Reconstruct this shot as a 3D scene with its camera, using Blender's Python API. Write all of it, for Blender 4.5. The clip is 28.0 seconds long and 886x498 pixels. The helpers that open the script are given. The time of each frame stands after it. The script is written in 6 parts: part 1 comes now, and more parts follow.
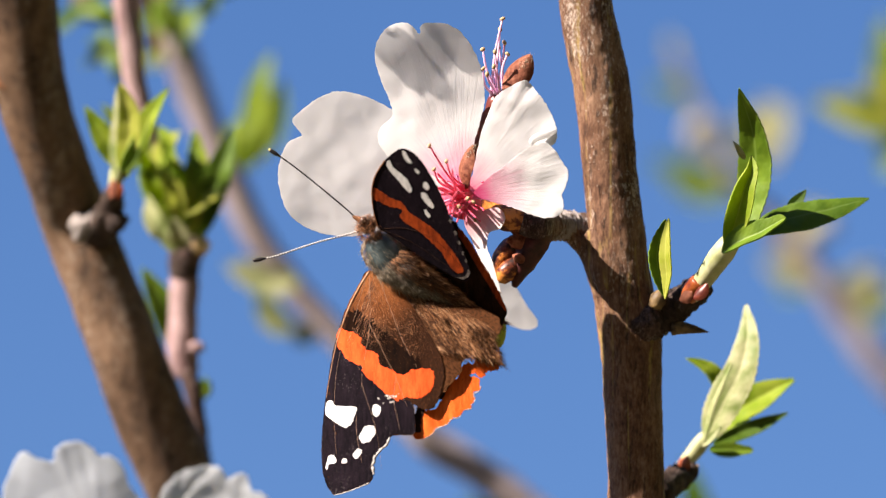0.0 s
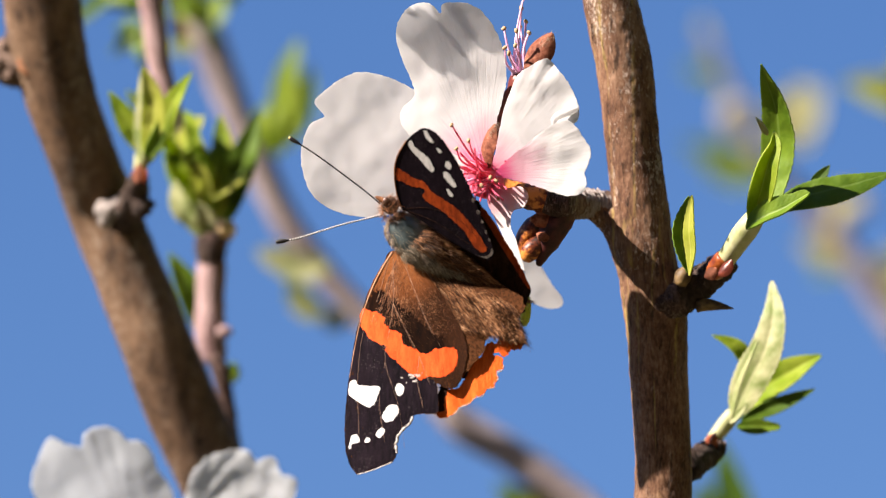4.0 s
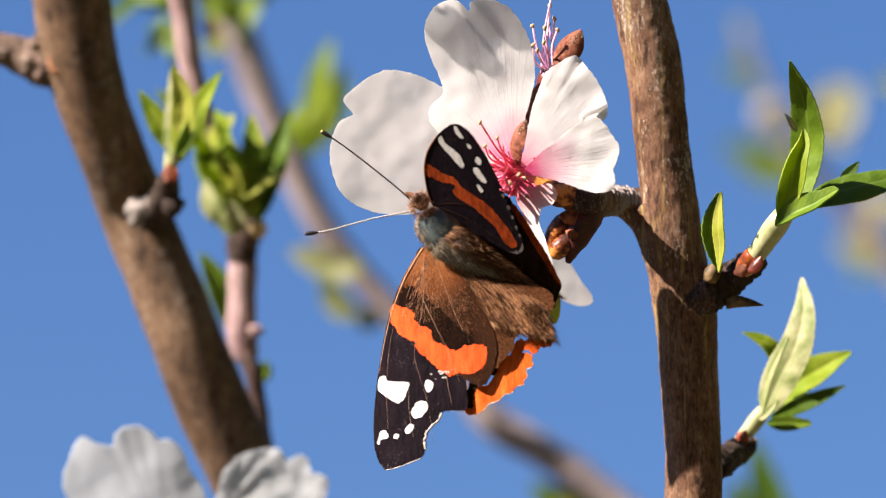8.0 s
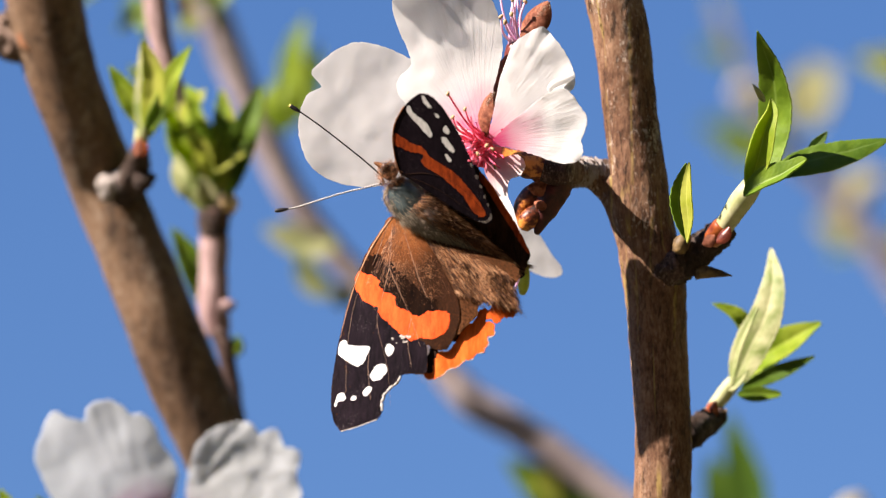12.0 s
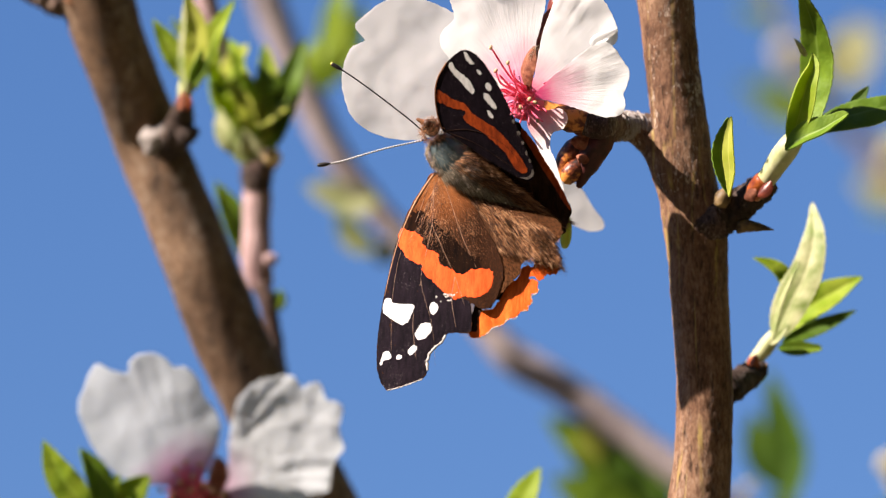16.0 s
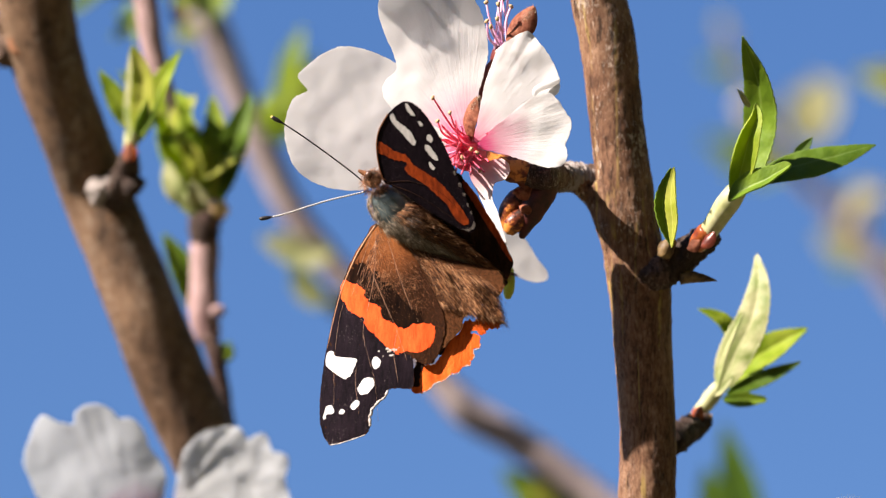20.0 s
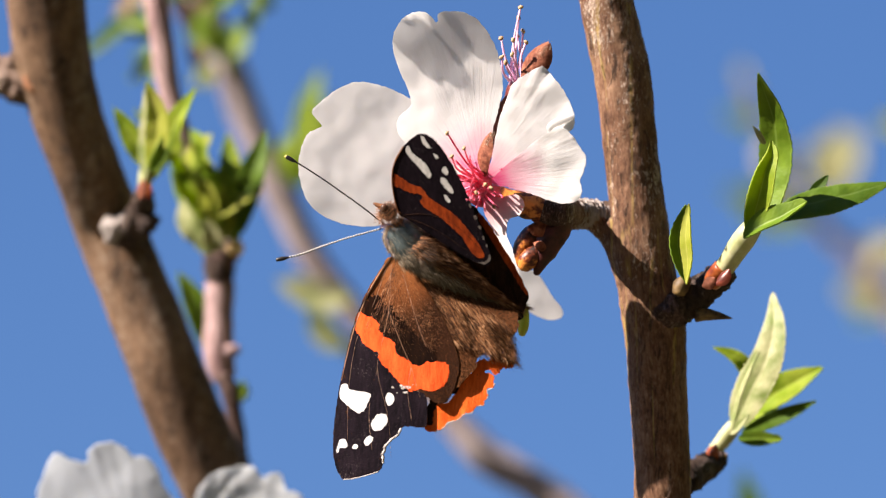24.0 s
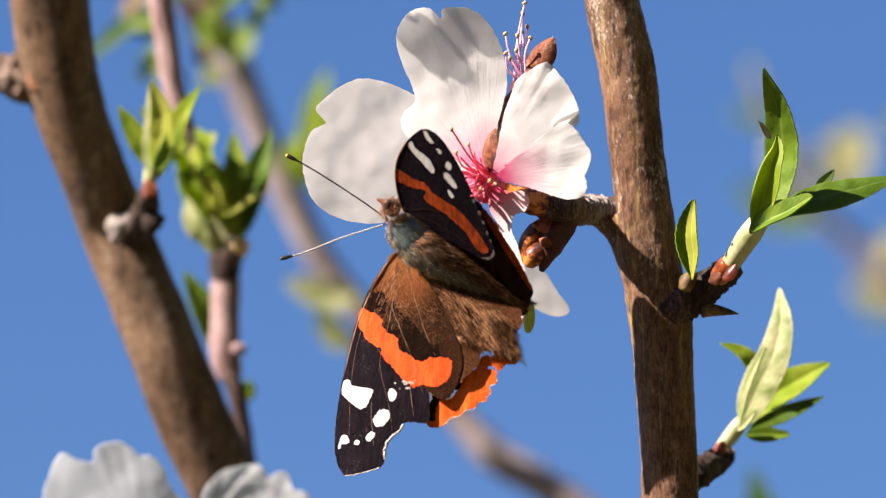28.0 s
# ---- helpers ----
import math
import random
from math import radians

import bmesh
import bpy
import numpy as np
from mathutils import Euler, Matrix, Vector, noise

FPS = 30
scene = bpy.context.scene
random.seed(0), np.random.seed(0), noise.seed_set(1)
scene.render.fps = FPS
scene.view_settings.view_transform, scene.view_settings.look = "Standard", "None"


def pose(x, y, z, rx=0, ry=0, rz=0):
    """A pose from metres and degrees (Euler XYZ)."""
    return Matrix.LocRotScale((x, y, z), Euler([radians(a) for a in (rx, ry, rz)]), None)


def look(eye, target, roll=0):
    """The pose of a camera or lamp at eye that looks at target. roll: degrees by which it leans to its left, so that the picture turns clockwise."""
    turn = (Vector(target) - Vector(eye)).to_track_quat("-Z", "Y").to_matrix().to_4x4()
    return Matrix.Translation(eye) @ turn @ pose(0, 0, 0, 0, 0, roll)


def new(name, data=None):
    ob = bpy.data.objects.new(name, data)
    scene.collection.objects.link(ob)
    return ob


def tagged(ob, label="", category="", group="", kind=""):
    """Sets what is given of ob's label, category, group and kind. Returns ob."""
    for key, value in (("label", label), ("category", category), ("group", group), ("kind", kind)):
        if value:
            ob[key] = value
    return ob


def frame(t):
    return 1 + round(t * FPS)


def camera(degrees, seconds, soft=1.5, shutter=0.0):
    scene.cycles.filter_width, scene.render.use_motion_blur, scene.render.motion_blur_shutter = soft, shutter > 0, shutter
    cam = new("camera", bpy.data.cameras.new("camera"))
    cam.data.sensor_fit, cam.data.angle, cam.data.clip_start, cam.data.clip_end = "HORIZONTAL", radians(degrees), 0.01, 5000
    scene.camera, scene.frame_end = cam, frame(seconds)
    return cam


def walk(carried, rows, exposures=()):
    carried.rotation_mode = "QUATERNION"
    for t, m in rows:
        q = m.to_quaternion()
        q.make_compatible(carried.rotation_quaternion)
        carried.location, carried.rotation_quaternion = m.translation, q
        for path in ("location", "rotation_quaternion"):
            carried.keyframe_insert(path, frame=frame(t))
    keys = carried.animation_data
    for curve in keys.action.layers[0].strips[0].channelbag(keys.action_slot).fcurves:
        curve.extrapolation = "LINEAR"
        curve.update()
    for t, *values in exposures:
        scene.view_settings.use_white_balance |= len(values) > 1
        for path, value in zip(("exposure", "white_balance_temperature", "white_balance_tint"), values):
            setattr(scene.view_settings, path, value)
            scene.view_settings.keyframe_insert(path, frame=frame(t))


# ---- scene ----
from mathutils.geometry import delaunay_2d_cdt

# ---- camera: a long lens held by hand, looking up into the tree ----
PITCH = 25.0
EYE_HEIGHT = 1.5
FOCUS = 0.881
cam = camera(8.0, 28.0, soft=1.2)
cam.data.dof.use_dof = True
cam.data.dof.focus_distance = FOCUS
cam.data.dof.aperture_fstop = 20.0
PATH = [
    (0, 0.00000, 0.00000, 1.50000, 114.9997, -0.0002, -0.0001),
    (0.5, -0.00005, -0.00022, 1.49933, 115.0080, 0.1662, 0.0601),
    (1, 0.00052, -0.00058, 1.49969, 114.9468, 0.1740, 0.1084),
    (1.5, 0.00122, 0.00039, 1.49912, 114.9563, 0.2694, 0.2301),
    (2, 0.00171, 0.00083, 1.49933, 114.9326, 0.2714, 0.3224),
    (2.5, 0.00226, 0.00072, 1.49871, 114.9608, 0.2460, 0.3706),
    (3, 0.00274, 0.00119, 1.49865, 114.9277, 0.3357, 0.4713),
    (3.5, 0.00288, 0.00099, 1.49837, 114.9441, 0.4102, 0.5855),
    (5.5, 0.00423, 0.00167, 1.49719, 114.9664, 0.5409, 0.9105),
    (6, 0.00422, 0.00232, 1.49664, 114.9801, 0.5804, 0.9817),
    (6.5, 0.00466, 0.00246, 1.49626, 115.0302, 0.5451, 1.0847),
    (7, 0.00537, 0.00200, 1.49747, 115.0250, 0.4272, 1.1621),
    (7.5, 0.00600, 0.00183, 1.49720, 115.0461, 0.4797, 1.2248),
    (8, 0.00548, 0.00154, 1.49747, 114.9876, 0.4597, 1.1373),
    (8.5, 0.00537, 0.00122, 1.49711, 114.9975, 0.5037, 1.1028),
    (9, 0.00549, 0.00218, 1.49642, 115.0728, 0.5554, 1.1151),
    (9.5, 0.00655, 0.00131, 1.49673, 115.0286, 0.5351, 1.1197),
    (10, 0.00684, 0.00117, 1.49597, 115.0526, 0.5568, 1.0528),
    (10.5, 0.00743, 0.00139, 1.49474, 115.0623, 0.5313, 1.0106),
    (11, 0.00820, 0.00189, 1.49411, 115.0565, 0.6647, 1.0578),
    (11.5, 0.00913, 0.00211, 1.49387, 114.9944, 0.6548, 1.1365),
    (12, 0.00833, 0.00166, 1.49447, 114.9075, 0.7360, 1.1608),
    (12.5, 0.00873, 0.00128, 1.49450, 114.8199, 0.6870, 1.1468),
    (13, 0.00914, 0.00241, 1.49435, 114.6988, 0.7366, 1.2426),
    (13.5, 0.00930, 0.00342, 1.49461, 114.4832, 0.7623, 1.3063),
    (15.5, 0.00802, -0.00047, 1.49102, 114.5503, 0.5083, 1.3626),
    (16, 0.00772, -0.00071, 1.49117, 114.6160, 0.4643, 1.4150),
    (16.5, 0.00812, -0.00067, 1.49151, 114.7389, 0.2400, 1.3646),
    (17, 0.00863, -0.00027, 1.49094, 114.8232, 0.3045, 1.3108),
    (17.5, 0.01001, -0.00034, 1.49153, 114.8527, 0.2816, 1.2677),
    (18, 0.01160, -0.00016, 1.49178, 114.9779, 0.2813, 1.3024),
    (18.5, 0.01165, -0.00066, 1.49170, 115.0336, 0.3443, 1.2342),
    (19, 0.01271, -0.00024, 1.49089, 115.0598, 0.4155, 1.2499),
    (19.5, 0.01378, 0.00031, 1.49043, 115.1114, 0.4734, 1.2940),
    (20, 0.01393, 0.00083, 1.49021, 115.1624, 0.4551, 1.2826),
    (20.5, 0.01383, 0.00108, 1.49031, 115.1935, 0.4879, 1.2840),
    (22.5, 0.01480, 0.00526, 1.48775, 115.3994, 0.4827, 1.4295),
    (23, 0.01583, 0.00538, 1.48736, 115.5361, 0.4375, 1.4936),
    (23.5, 0.01439, 0.00424, 1.48689, 115.6200, 0.4133, 1.4046),
    (24, 0.01574, 0.00507, 1.48773, 115.7521, 0.1974, 1.4388),
    (24.5, 0.01614, 0.00855, 1.48851, 115.8003, 0.3813, 1.5202),
    (25, 0.01614, 0.01314, 1.48900, 115.8829, 0.3722, 1.5339),
    (25.5, 0.01645, 0.00891, 1.48688, 115.8545, 0.4655, 1.6417),
    (26, 0.01757, 0.00527, 1.48533, 115.8287, 0.3321, 1.6891),
    (26.5, 0.01707, 0.00861, 1.48685, 115.8947, 0.3991, 1.7011),
    (27, 0.01751, 0.00883, 1.48752, 115.8996, 0.3053, 1.6943),
    (27.5, 0.01706, 0.00858, 1.48797, 115.8531, 0.3911, 1.6830),
    (28, 0.01705, 0.00829, 1.48815, 115.7887, 0.4108, 1.6930),
]
walk(cam, [(t, pose(*p)) for t, *p in PATH], exposures=[(0.0, 1.14, 7100, 17), (28.0, 1.14, 7100, 17)])

# the rig: millimetres round the blossom; x right, y away from the eye, z up across the line of sight
RIG = pose(0, 0, EYE_HEIGHT, PITCH) @ Matrix.Translation((0, 0.9, 0))
MM = 0.001

# ---- world and sun ----
SUNWARD = np.array((-0.72, -0.21, 0.665))  # in the rig
SUN = (RIG.to_3x3() @ Vector(SUNWARD)).normalized()
world = bpy.data.worlds.new("sky")
world.use_nodes = True
scene.world = world
wn = world.node_tree.nodes
sky = wn.new("ShaderNodeTexSky")
sky.sky_type = "NISHITA"
sky.sun_disc = False
sky.sun_elevation = math.asin(SUN.z)
sky.sun_rotation = math.atan2(SUN.x, SUN.y)
sky.air_density, sky.dust_density, sky.ozone_density = 1.3, 0.3, 3.0
wn["Background"].inputs["Strength"].default_value = 0.072
deep = wn.new("ShaderNodeHueSaturation")
deep.inputs["Hue"].default_value, deep.inputs["Saturation"].default_value, deep.inputs["Value"].default_value = 0.5145, 1.31, 1.05
world.node_tree.links.new(sky.outputs["Color"], deep.inputs["Color"])
world.node_tree.links.new(deep.outputs["Color"], wn["Background"].inputs["Color"])

lamp = bpy.data.lights.new("sun", "SUN")
lamp.energy, lamp.angle, lamp.color = 7.2, radians(0.53), (1.0, 0.95, 0.89)
sun = new("sun", lamp)
sun.matrix_world = look(SUN * 50, (0, 0, 0))


# ---- materials ----
class Nodes:
    """A small writer of node trees."""

    def __init__(self, name):
        self.mat = bpy.data.materials.new(name)
        self.mat.use_nodes = True
        self.tree = self.mat.node_tree
        self.tree.nodes.clear()
        self.out = self.add("ShaderNodeOutputMaterial")
        self.coord = self.add("ShaderNodeTexCoord").outputs["Object"]

    def add(self, kind, **sets):
        n = self.tree.nodes.new(kind)
        for k, v in sets.items():
            n.inputs[k.replace("_", " ")].default_value = v
        return n

    def link(self, a, b):
        self.tree.links.new(a, b)

    def stretch(self, scale):
        m = self.add("ShaderNodeMapping")
        m.inputs["Scale"].default_value = scale
        self.link(self.coord, m.inputs["Vector"])
        return m.outputs[0]

    def noise(self, scale, detail=6.0, stretch=None, rough=0.6):
        n = self.add("ShaderNodeTexNoise", Scale=scale, Detail=detail, Roughness=rough)
        self.link(self.stretch(stretch) if stretch else self.coord, n.inputs["Vector"])
        return n.outputs["Fac"]

    def attr(self, name):
        n = self.add("ShaderNodeAttribute")
        n.attribute_name = name
        return n.outputs["Fac"]

    def calc(self, op, a, b=0.0, c=0.0):
        n = self.tree.nodes.new("ShaderNodeMath")
        n.operation = op
        for i, v in enumerate((a, b, c)):
            if isinstance(v, (int, float)):
                n.inputs[i].default_value = v
            else:
                self.link(v, n.inputs[i])
        return n.outputs[0]

    def ramp(self, fac, *stops):
        n = self.add("ShaderNodeValToRGB")
        e = n.color_ramp.elements
        while len(e) < len(stops):
            e.new(0.5)
        for el, (p, c) in zip(e, stops):
            el.position, el.color = p, (*c, 1)
        self.link(fac, n.inputs[0])
        return n.outputs[0]

    def mix(self, fac, a, b, how="MIX"):
        n = self.tree.nodes.new("ShaderNodeMix")
        n.data_type, n.blend_type = "RGBA", how
        for i, v in ((0, fac), (6, a), (7, b)):
            if isinstance(v, tuple):
                n.inputs[i].default_value = (*v, 1)
            elif isinstance(v, (int, float)):
                n.inputs[i].default_value = v
            else:
                self.link(v, n.inputs[i])
        return n.outputs[2]

    def bump(self, height, strength=0.5, distance=0.0003):
        n = self.add("ShaderNodeBump", Strength=strength, Distance=distance)
        self.link(height, n.inputs["Height"])
        return n.outputs[0]

    def surface(self, color, rough=0.6, normal=None, thin=0.0, sheer=0.0, spec=0.3, thin_color=None):
        p = self.add("ShaderNodeBsdfPrincipled", Roughness=rough)
        p.inputs["Specular IOR Level"].default_value = spec
        if isinstance(color, tuple):
            p.inputs["Base Color"].default_value = (*color, 1)
        else:
            self.link(color, p.inputs["Base Color"])
        if normal is not None:
            self.link(normal, p.inputs["Normal"])
        shader = p.outputs[0]
        if thin:
            t = self.add("ShaderNodeBsdfTranslucent")
            tc = thin_color if thin_color is not None else color
            if isinstance(tc, tuple):
                t.inputs["Color"].default_value = (*tc, 1)
            else:
                self.link(tc, t.inputs["Color"])
            m = self.add("ShaderNodeMixShader", Fac=thin)
            self.link(shader, m.inputs[1])
            self.link(t.outputs[0], m.inputs[2])
            shader = m.outputs[0]
        if sheer:
            m = self.add("ShaderNodeMixShader", Fac=sheer)
            self.link(shader, m.inputs[1])
            self.link(self.add("ShaderNodeBsdfTransparent").outputs[0], m.inputs[2])
            shader = m.outputs[0]
        self.link(shader, self.out.inputs["Surface"])
        return self.mat


def bark(name, dark, mid, light, fleck, scale=1.0, streak=0.0, flakes=0.45, smoother=False):
    """Bark: broad patches, fine upright grain, short pale flakes in rows, dark cracks and, where streaked, thin olive lines."""
    n = Nodes(name)
    big = n.noise(140 * scale, 5)
    fine = n.noise(3000 * scale, 9, (1, 1, 0.30), 0.8)
    mid_grain = n.noise(700 * scale, 6, (1, 1, 0.30), 0.7)
    tone = n.calc("ADD", n.calc("MULTIPLY", big, 0.28), n.calc("ADD", n.calc("MULTIPLY", fine, 0.46), n.calc("MULTIPLY", mid_grain, 0.26)))
    col = n.ramp(tone, (0.39, dark), (0.48, mid), (0.60, light))
    if streak:
        lines = n.calc("ABSOLUTE", n.calc("SUBTRACT", n.noise(240 * scale, 2, (1, 1, 0.05), 0.5), 0.5))
        worn = n.ramp(n.noise(500 * scale, 3, (1, 1, 0.15)), (0.46, (0, 0, 0)), (0.60, (streak, streak, streak)))
        col = n.mix(n.calc("MULTIPLY", n.ramp(lines, (0.010, (1, 1, 1)), (0.024, (0, 0, 0))), worn), col, (0.40, 0.29, 0.08))
    rim = n.noise(2900 * scale, 5, (1, 1, 0.42), 0.75)
    rows = n.noise(520 * scale, 3, (1, 1, 0.10), 0.6)
    patchy = n.noise(130 * scale, 4)
    f = n.calc("ADD", n.calc("MULTIPLY", rim, 0.55), n.calc("ADD", n.calc("MULTIPLY", rows, 0.25), n.calc("MULTIPLY", patchy, 0.20)))
    f = n.ramp(f, (0.535, (0, 0, 0)), (0.575, (1, 1, 1)))
    if smoother:
        f = n.calc("MULTIPLY", f, n.ramp(n.attr("along"), (0.42, (1, 1, 1)), (0.53, (0.18, 0.18, 0.18))))
    col = n.mix(n.calc("MULTIPLY", f, flakes), col, fleck)
    crack = n.ramp(n.noise(1700 * scale, 6, (1, 1, 0.16), 0.75), (0.37, (1, 1, 1)), (0.43, (0, 0, 0)))
    col = n.mix(n.calc("MULTIPLY", crack, 0.7), col, tuple(c * 0.3 for c in dark))
    h = n.calc("SUBTRACT", n.calc("ADD", n.calc("ADD", n.calc("MULTIPLY", fine, 0.6), n.calc("MULTIPLY", mid_grain, 0.8)), n.calc("MULTIPLY", f, 0.6)), n.calc("MULTIPLY", crack, 0.9))
    return n.surface(col, 0.72, n.bump(h, 0.9, 0.00018), spec=0.22)


def petal_paint(name, white, blush, reach=0.3, thin=0.5, vein=0.5, sheer=0.0):
    """White petal, pink towards its claw, with fine veins that fan out."""
    n = Nodes(name)
    along, across = n.attr("along"), n.attr("across")
    uneven = n.calc("MULTIPLY", n.calc("SUBTRACT", n.noise(260, 3), 0.5), 0.16)
    fan = n.add("ShaderNodeTexNoise", Scale=1.0, Detail=4.0, Roughness=0.65)
    v = n.add("ShaderNodeCombineXYZ")
    n.link(n.calc("MULTIPLY", across, 34.0), v.inputs[0])
    n.link(n.calc("MULTIPLY", along, 3.0), v.inputs[1])
    n.link(v.outputs[0], fan.inputs["Vector"])
    veins = fan.outputs["Fac"]
    at = n.calc("ADD", n.calc("ADD", along, uneven), n.calc("MULTIPLY", n.calc("SUBTRACT", veins, 0.5), 0.30))
    mid = tuple(0.55 * a + 0.45 * b for a, b in zip(white, blush))
    col = n.ramp(at, (reach * 0.35, blush), (reach * 0.7, mid), (reach * 1.35, white))
    col = n.mix(n.calc("MULTIPLY", n.noise(180, 4), 0.12), col, (0.74, 0.71, 0.68))
    h = n.calc("ADD", n.calc("MULTIPLY", veins, 2.6 * vein), n.calc("ADD", n.calc("MULTIPLY", n.noise(3200, 2), 0.12), n.calc("MULTIPLY", n.noise(500, 3), 0.12)))
    return n.surface(col, 0.5, n.bump(h, 0.4, 0.0002), thin, sheer, spec=0.2)


def leaf_paint(name, top, pale, thin=0.45, glow=(0.42, 0.55, 0.015)):
    n = Nodes(name)
    along, across = n.attr("along"), n.attr("across")
    side = n.calc("ABSOLUTE", across)
    rib = n.ramp(side, (0.03, (1, 1, 1)), (0.10, (0, 0, 0)))
    nerve = n.calc("SINE", n.calc("SUBTRACT", n.calc("MULTIPLY", along, 75.0), n.calc("MULTIPLY", side, 14.0)))
    col = n.mix(n.ramp(n.noise(260, 5), (0.36, (0, 0, 0)), (0.64, (1, 1, 1))), top, pale)
    col = n.mix(n.calc("MULTIPLY", n.ramp(nerve, (0.80, (0, 0, 0)), (1.0, (1, 1, 1))), 0.05), col, pale)
    col = n.mix(n.calc("MULTIPLY", rib, 0.4), col, tuple(min(1, c * 1.5 + 0.06) for c in pale))
    rim = n.ramp(side, (0.88, (0, 0, 0)), (0.97, (1, 1, 1)))
    col = n.mix(n.calc("MULTIPLY", rim, 0.35), col, tuple(min(1, c * 1.4 + 0.05) for c in pale))
    h = n.calc("ADD", n.calc("MULTIPLY", nerve, 0.05), n.calc("ADD", n.calc("MULTIPLY", n.noise(1500, 4), 0.6), n.calc("MULTIPLY", n.noise(420, 3), 1.6)))
    return n.surface(col, 0.5, n.bump(h, 0.5, 0.0002), thin, spec=0.22, thin_color=n.mix(0.5, col, glow))


def scales(name, dark, light, grain=1500, rough=0.65, fuzz=0.6, thin=0.0, spec=0.05, speck=None):
    """Wing scales: fine grain, with hair-like streaks running along the wing."""
    n = Nodes(name)
    streak = n.noise(grain, 5, (1.0, 0.4, 0.22), 0.7)
    patch = n.noise(120, 3)
    f = n.calc("ADD", n.calc("MULTIPLY", streak, 0.7), n.calc("MULTIPLY", patch, 0.3))
    col = n.ramp(f, (0.38, dark), (0.66, light))
    if speck is not None:
        worn = n.calc("ADD", n.calc("MULTIPLY", n.noise(3800, 3, None, 0.7), 0.7), n.calc("MULTIPLY", n.noise(350, 3), 0.3))
        col = n.mix(n.ramp(worn, (0.60, (0, 0, 0)), (0.68, (0.75, 0.75, 0.75))), col, speck)
    return n.surface(col, rough, n.bump(n.calc("ADD", streak, n.noise(5000, 2)), fuzz, 0.0002), thin, spec=spec)


def wing_scales(name, near, mid, far, stops):
    """A wing that darkens from its root outwards, with fine hairs along it."""
    n = Nodes(name)
    along, across = n.attr("along"), n.attr("across")
    hair = n.add("ShaderNodeTexNoise", Scale=1.0, Detail=5.0, Roughness=0.75)
    v = n.add("ShaderNodeCombineXYZ")
    n.link(n.calc("MULTIPLY", across, 85.0), v.inputs[0])
    n.link(n.calc("MULTIPLY", along, 42.0), v.inputs[1])
    n.link(v.outputs[0], hair.inputs["Vector"])
    streak = hair.outputs["Fac"]
    at = n.calc("ADD", along, n.calc("MULTIPLY", n.calc("SUBTRACT", streak, 0.5), 0.16))
    col = n.ramp(at, (stops[0], near), (stops[1], mid), (stops[2], far))
    col = n.mix(n.ramp(streak, (0.40, (0.95, 0.95, 0.95)), (0.54, (0, 0, 0))), col, tuple(c * 0.18 for c in mid))
    col = n.mix(n.ramp(n.noise(3000, 4), (0.60, (0, 0, 0)), (0.72, (0.35, 0.35, 0.35))), col, mid)
    strands = n.calc("MULTIPLY", n.ramp(streak, (0.57, (0, 0, 0)), (0.68, (0.9, 0.9, 0.9))), n.ramp(along, (stops[1], (1, 1, 1)), (stops[2] * 1.15, (0.12, 0.12, 0.12))))
    col = n.mix(strands, col, near)
    return n.surface(col, 0.8, n.bump(n.calc("ADD", streak, n.calc("MULTIPLY", n.noise(4000, 2), 0.5)), 0.9, 0.0003), spec=0.05)


def plain(name, dark, light, scale=800, rough=0.5, bump=0.3, thin=0.0, spec=0.35, stretch=None):
    n = Nodes(name)
    f = n.noise(scale, 5, stretch)
    return n.surface(n.ramp(f, (0.35, dark), (0.68, light)), rough, n.bump(f, bump, 0.0002), thin, spec=spec)


BARK = bark("bark", (0.026, 0.012, 0.006), (0.122, 0.057, 0.030), (0.28, 0.165, 0.100), (0.56, 0.45, 0.36), 1.0, 0.55, 0.85, True)
BARK_OLD = bark("bark_old", (0.017, 0.0095, 0.0045), (0.112, 0.064, 0.036), (0.235, 0.148, 0.090), (0.42, 0.32, 0.235), 0.6, 0.0, 0.5)
BARK_SPUR = bark("bark_spur", (0.012, 0.006, 0.005), (0.055, 0.028, 0.022), (0.17, 0.11, 0.09), (0.38, 0.30, 0.26), 1.3)
BARK_DARK = bark("bark_dark", (0.008, 0.005, 0.004), (0.030, 0.017, 0.012), (0.085, 0.055, 0.042), (0.26, 0.20, 0.16), 1.0)
BARK_KNOT = bark("bark_knot", (0.030, 0.016, 0.010), (0.125, 0.078, 0.056), (0.28, 0.20, 0.155), (0.52, 0.43, 0.37), 1.3, 0.0, 0.8)
BARK_GREY = bark("bark_grey", (0.06, 0.045, 0.038), (0.24, 0.205, 0.185), (0.42, 0.37, 0.34), (0.58, 0.53, 0.49), 1.2, 0.0, 0.8)
BARK_PINK = bark("bark_pink", (0.147, 0.0782, 0.0782), (0.331, 0.212, 0.202), (0.46, 0.331, 0.313), (0.515, 0.405, 0.386), 0.8)
BARK_FAR = bark("bark_far", (0.11, 0.088, 0.088), (0.26, 0.21, 0.21), (0.39, 0.33, 0.33), (0.52, 0.44, 0.42), 0.5)
PETAL = petal_paint("petal", (0.725, 0.72, 0.71), (0.82, 0.16, 0.32), 0.27, 0.50, 0.32)
PETAL_WHITE = petal_paint("petal_white", (0.725, 0.72, 0.71), (0.82, 0.16, 0.32), 0.13, 0.55, 0.12)
PETAL_CLAW = petal_paint("petal_claw", (0.725, 0.72, 0.71), (0.80, 0.09, 0.29), 0.50, 0.50)
PETAL_LOW = petal_paint("petal_low", (0.70, 0.73, 0.75), (0.56, 0.10, 0.32), 0.30, 0.62, 0.15)
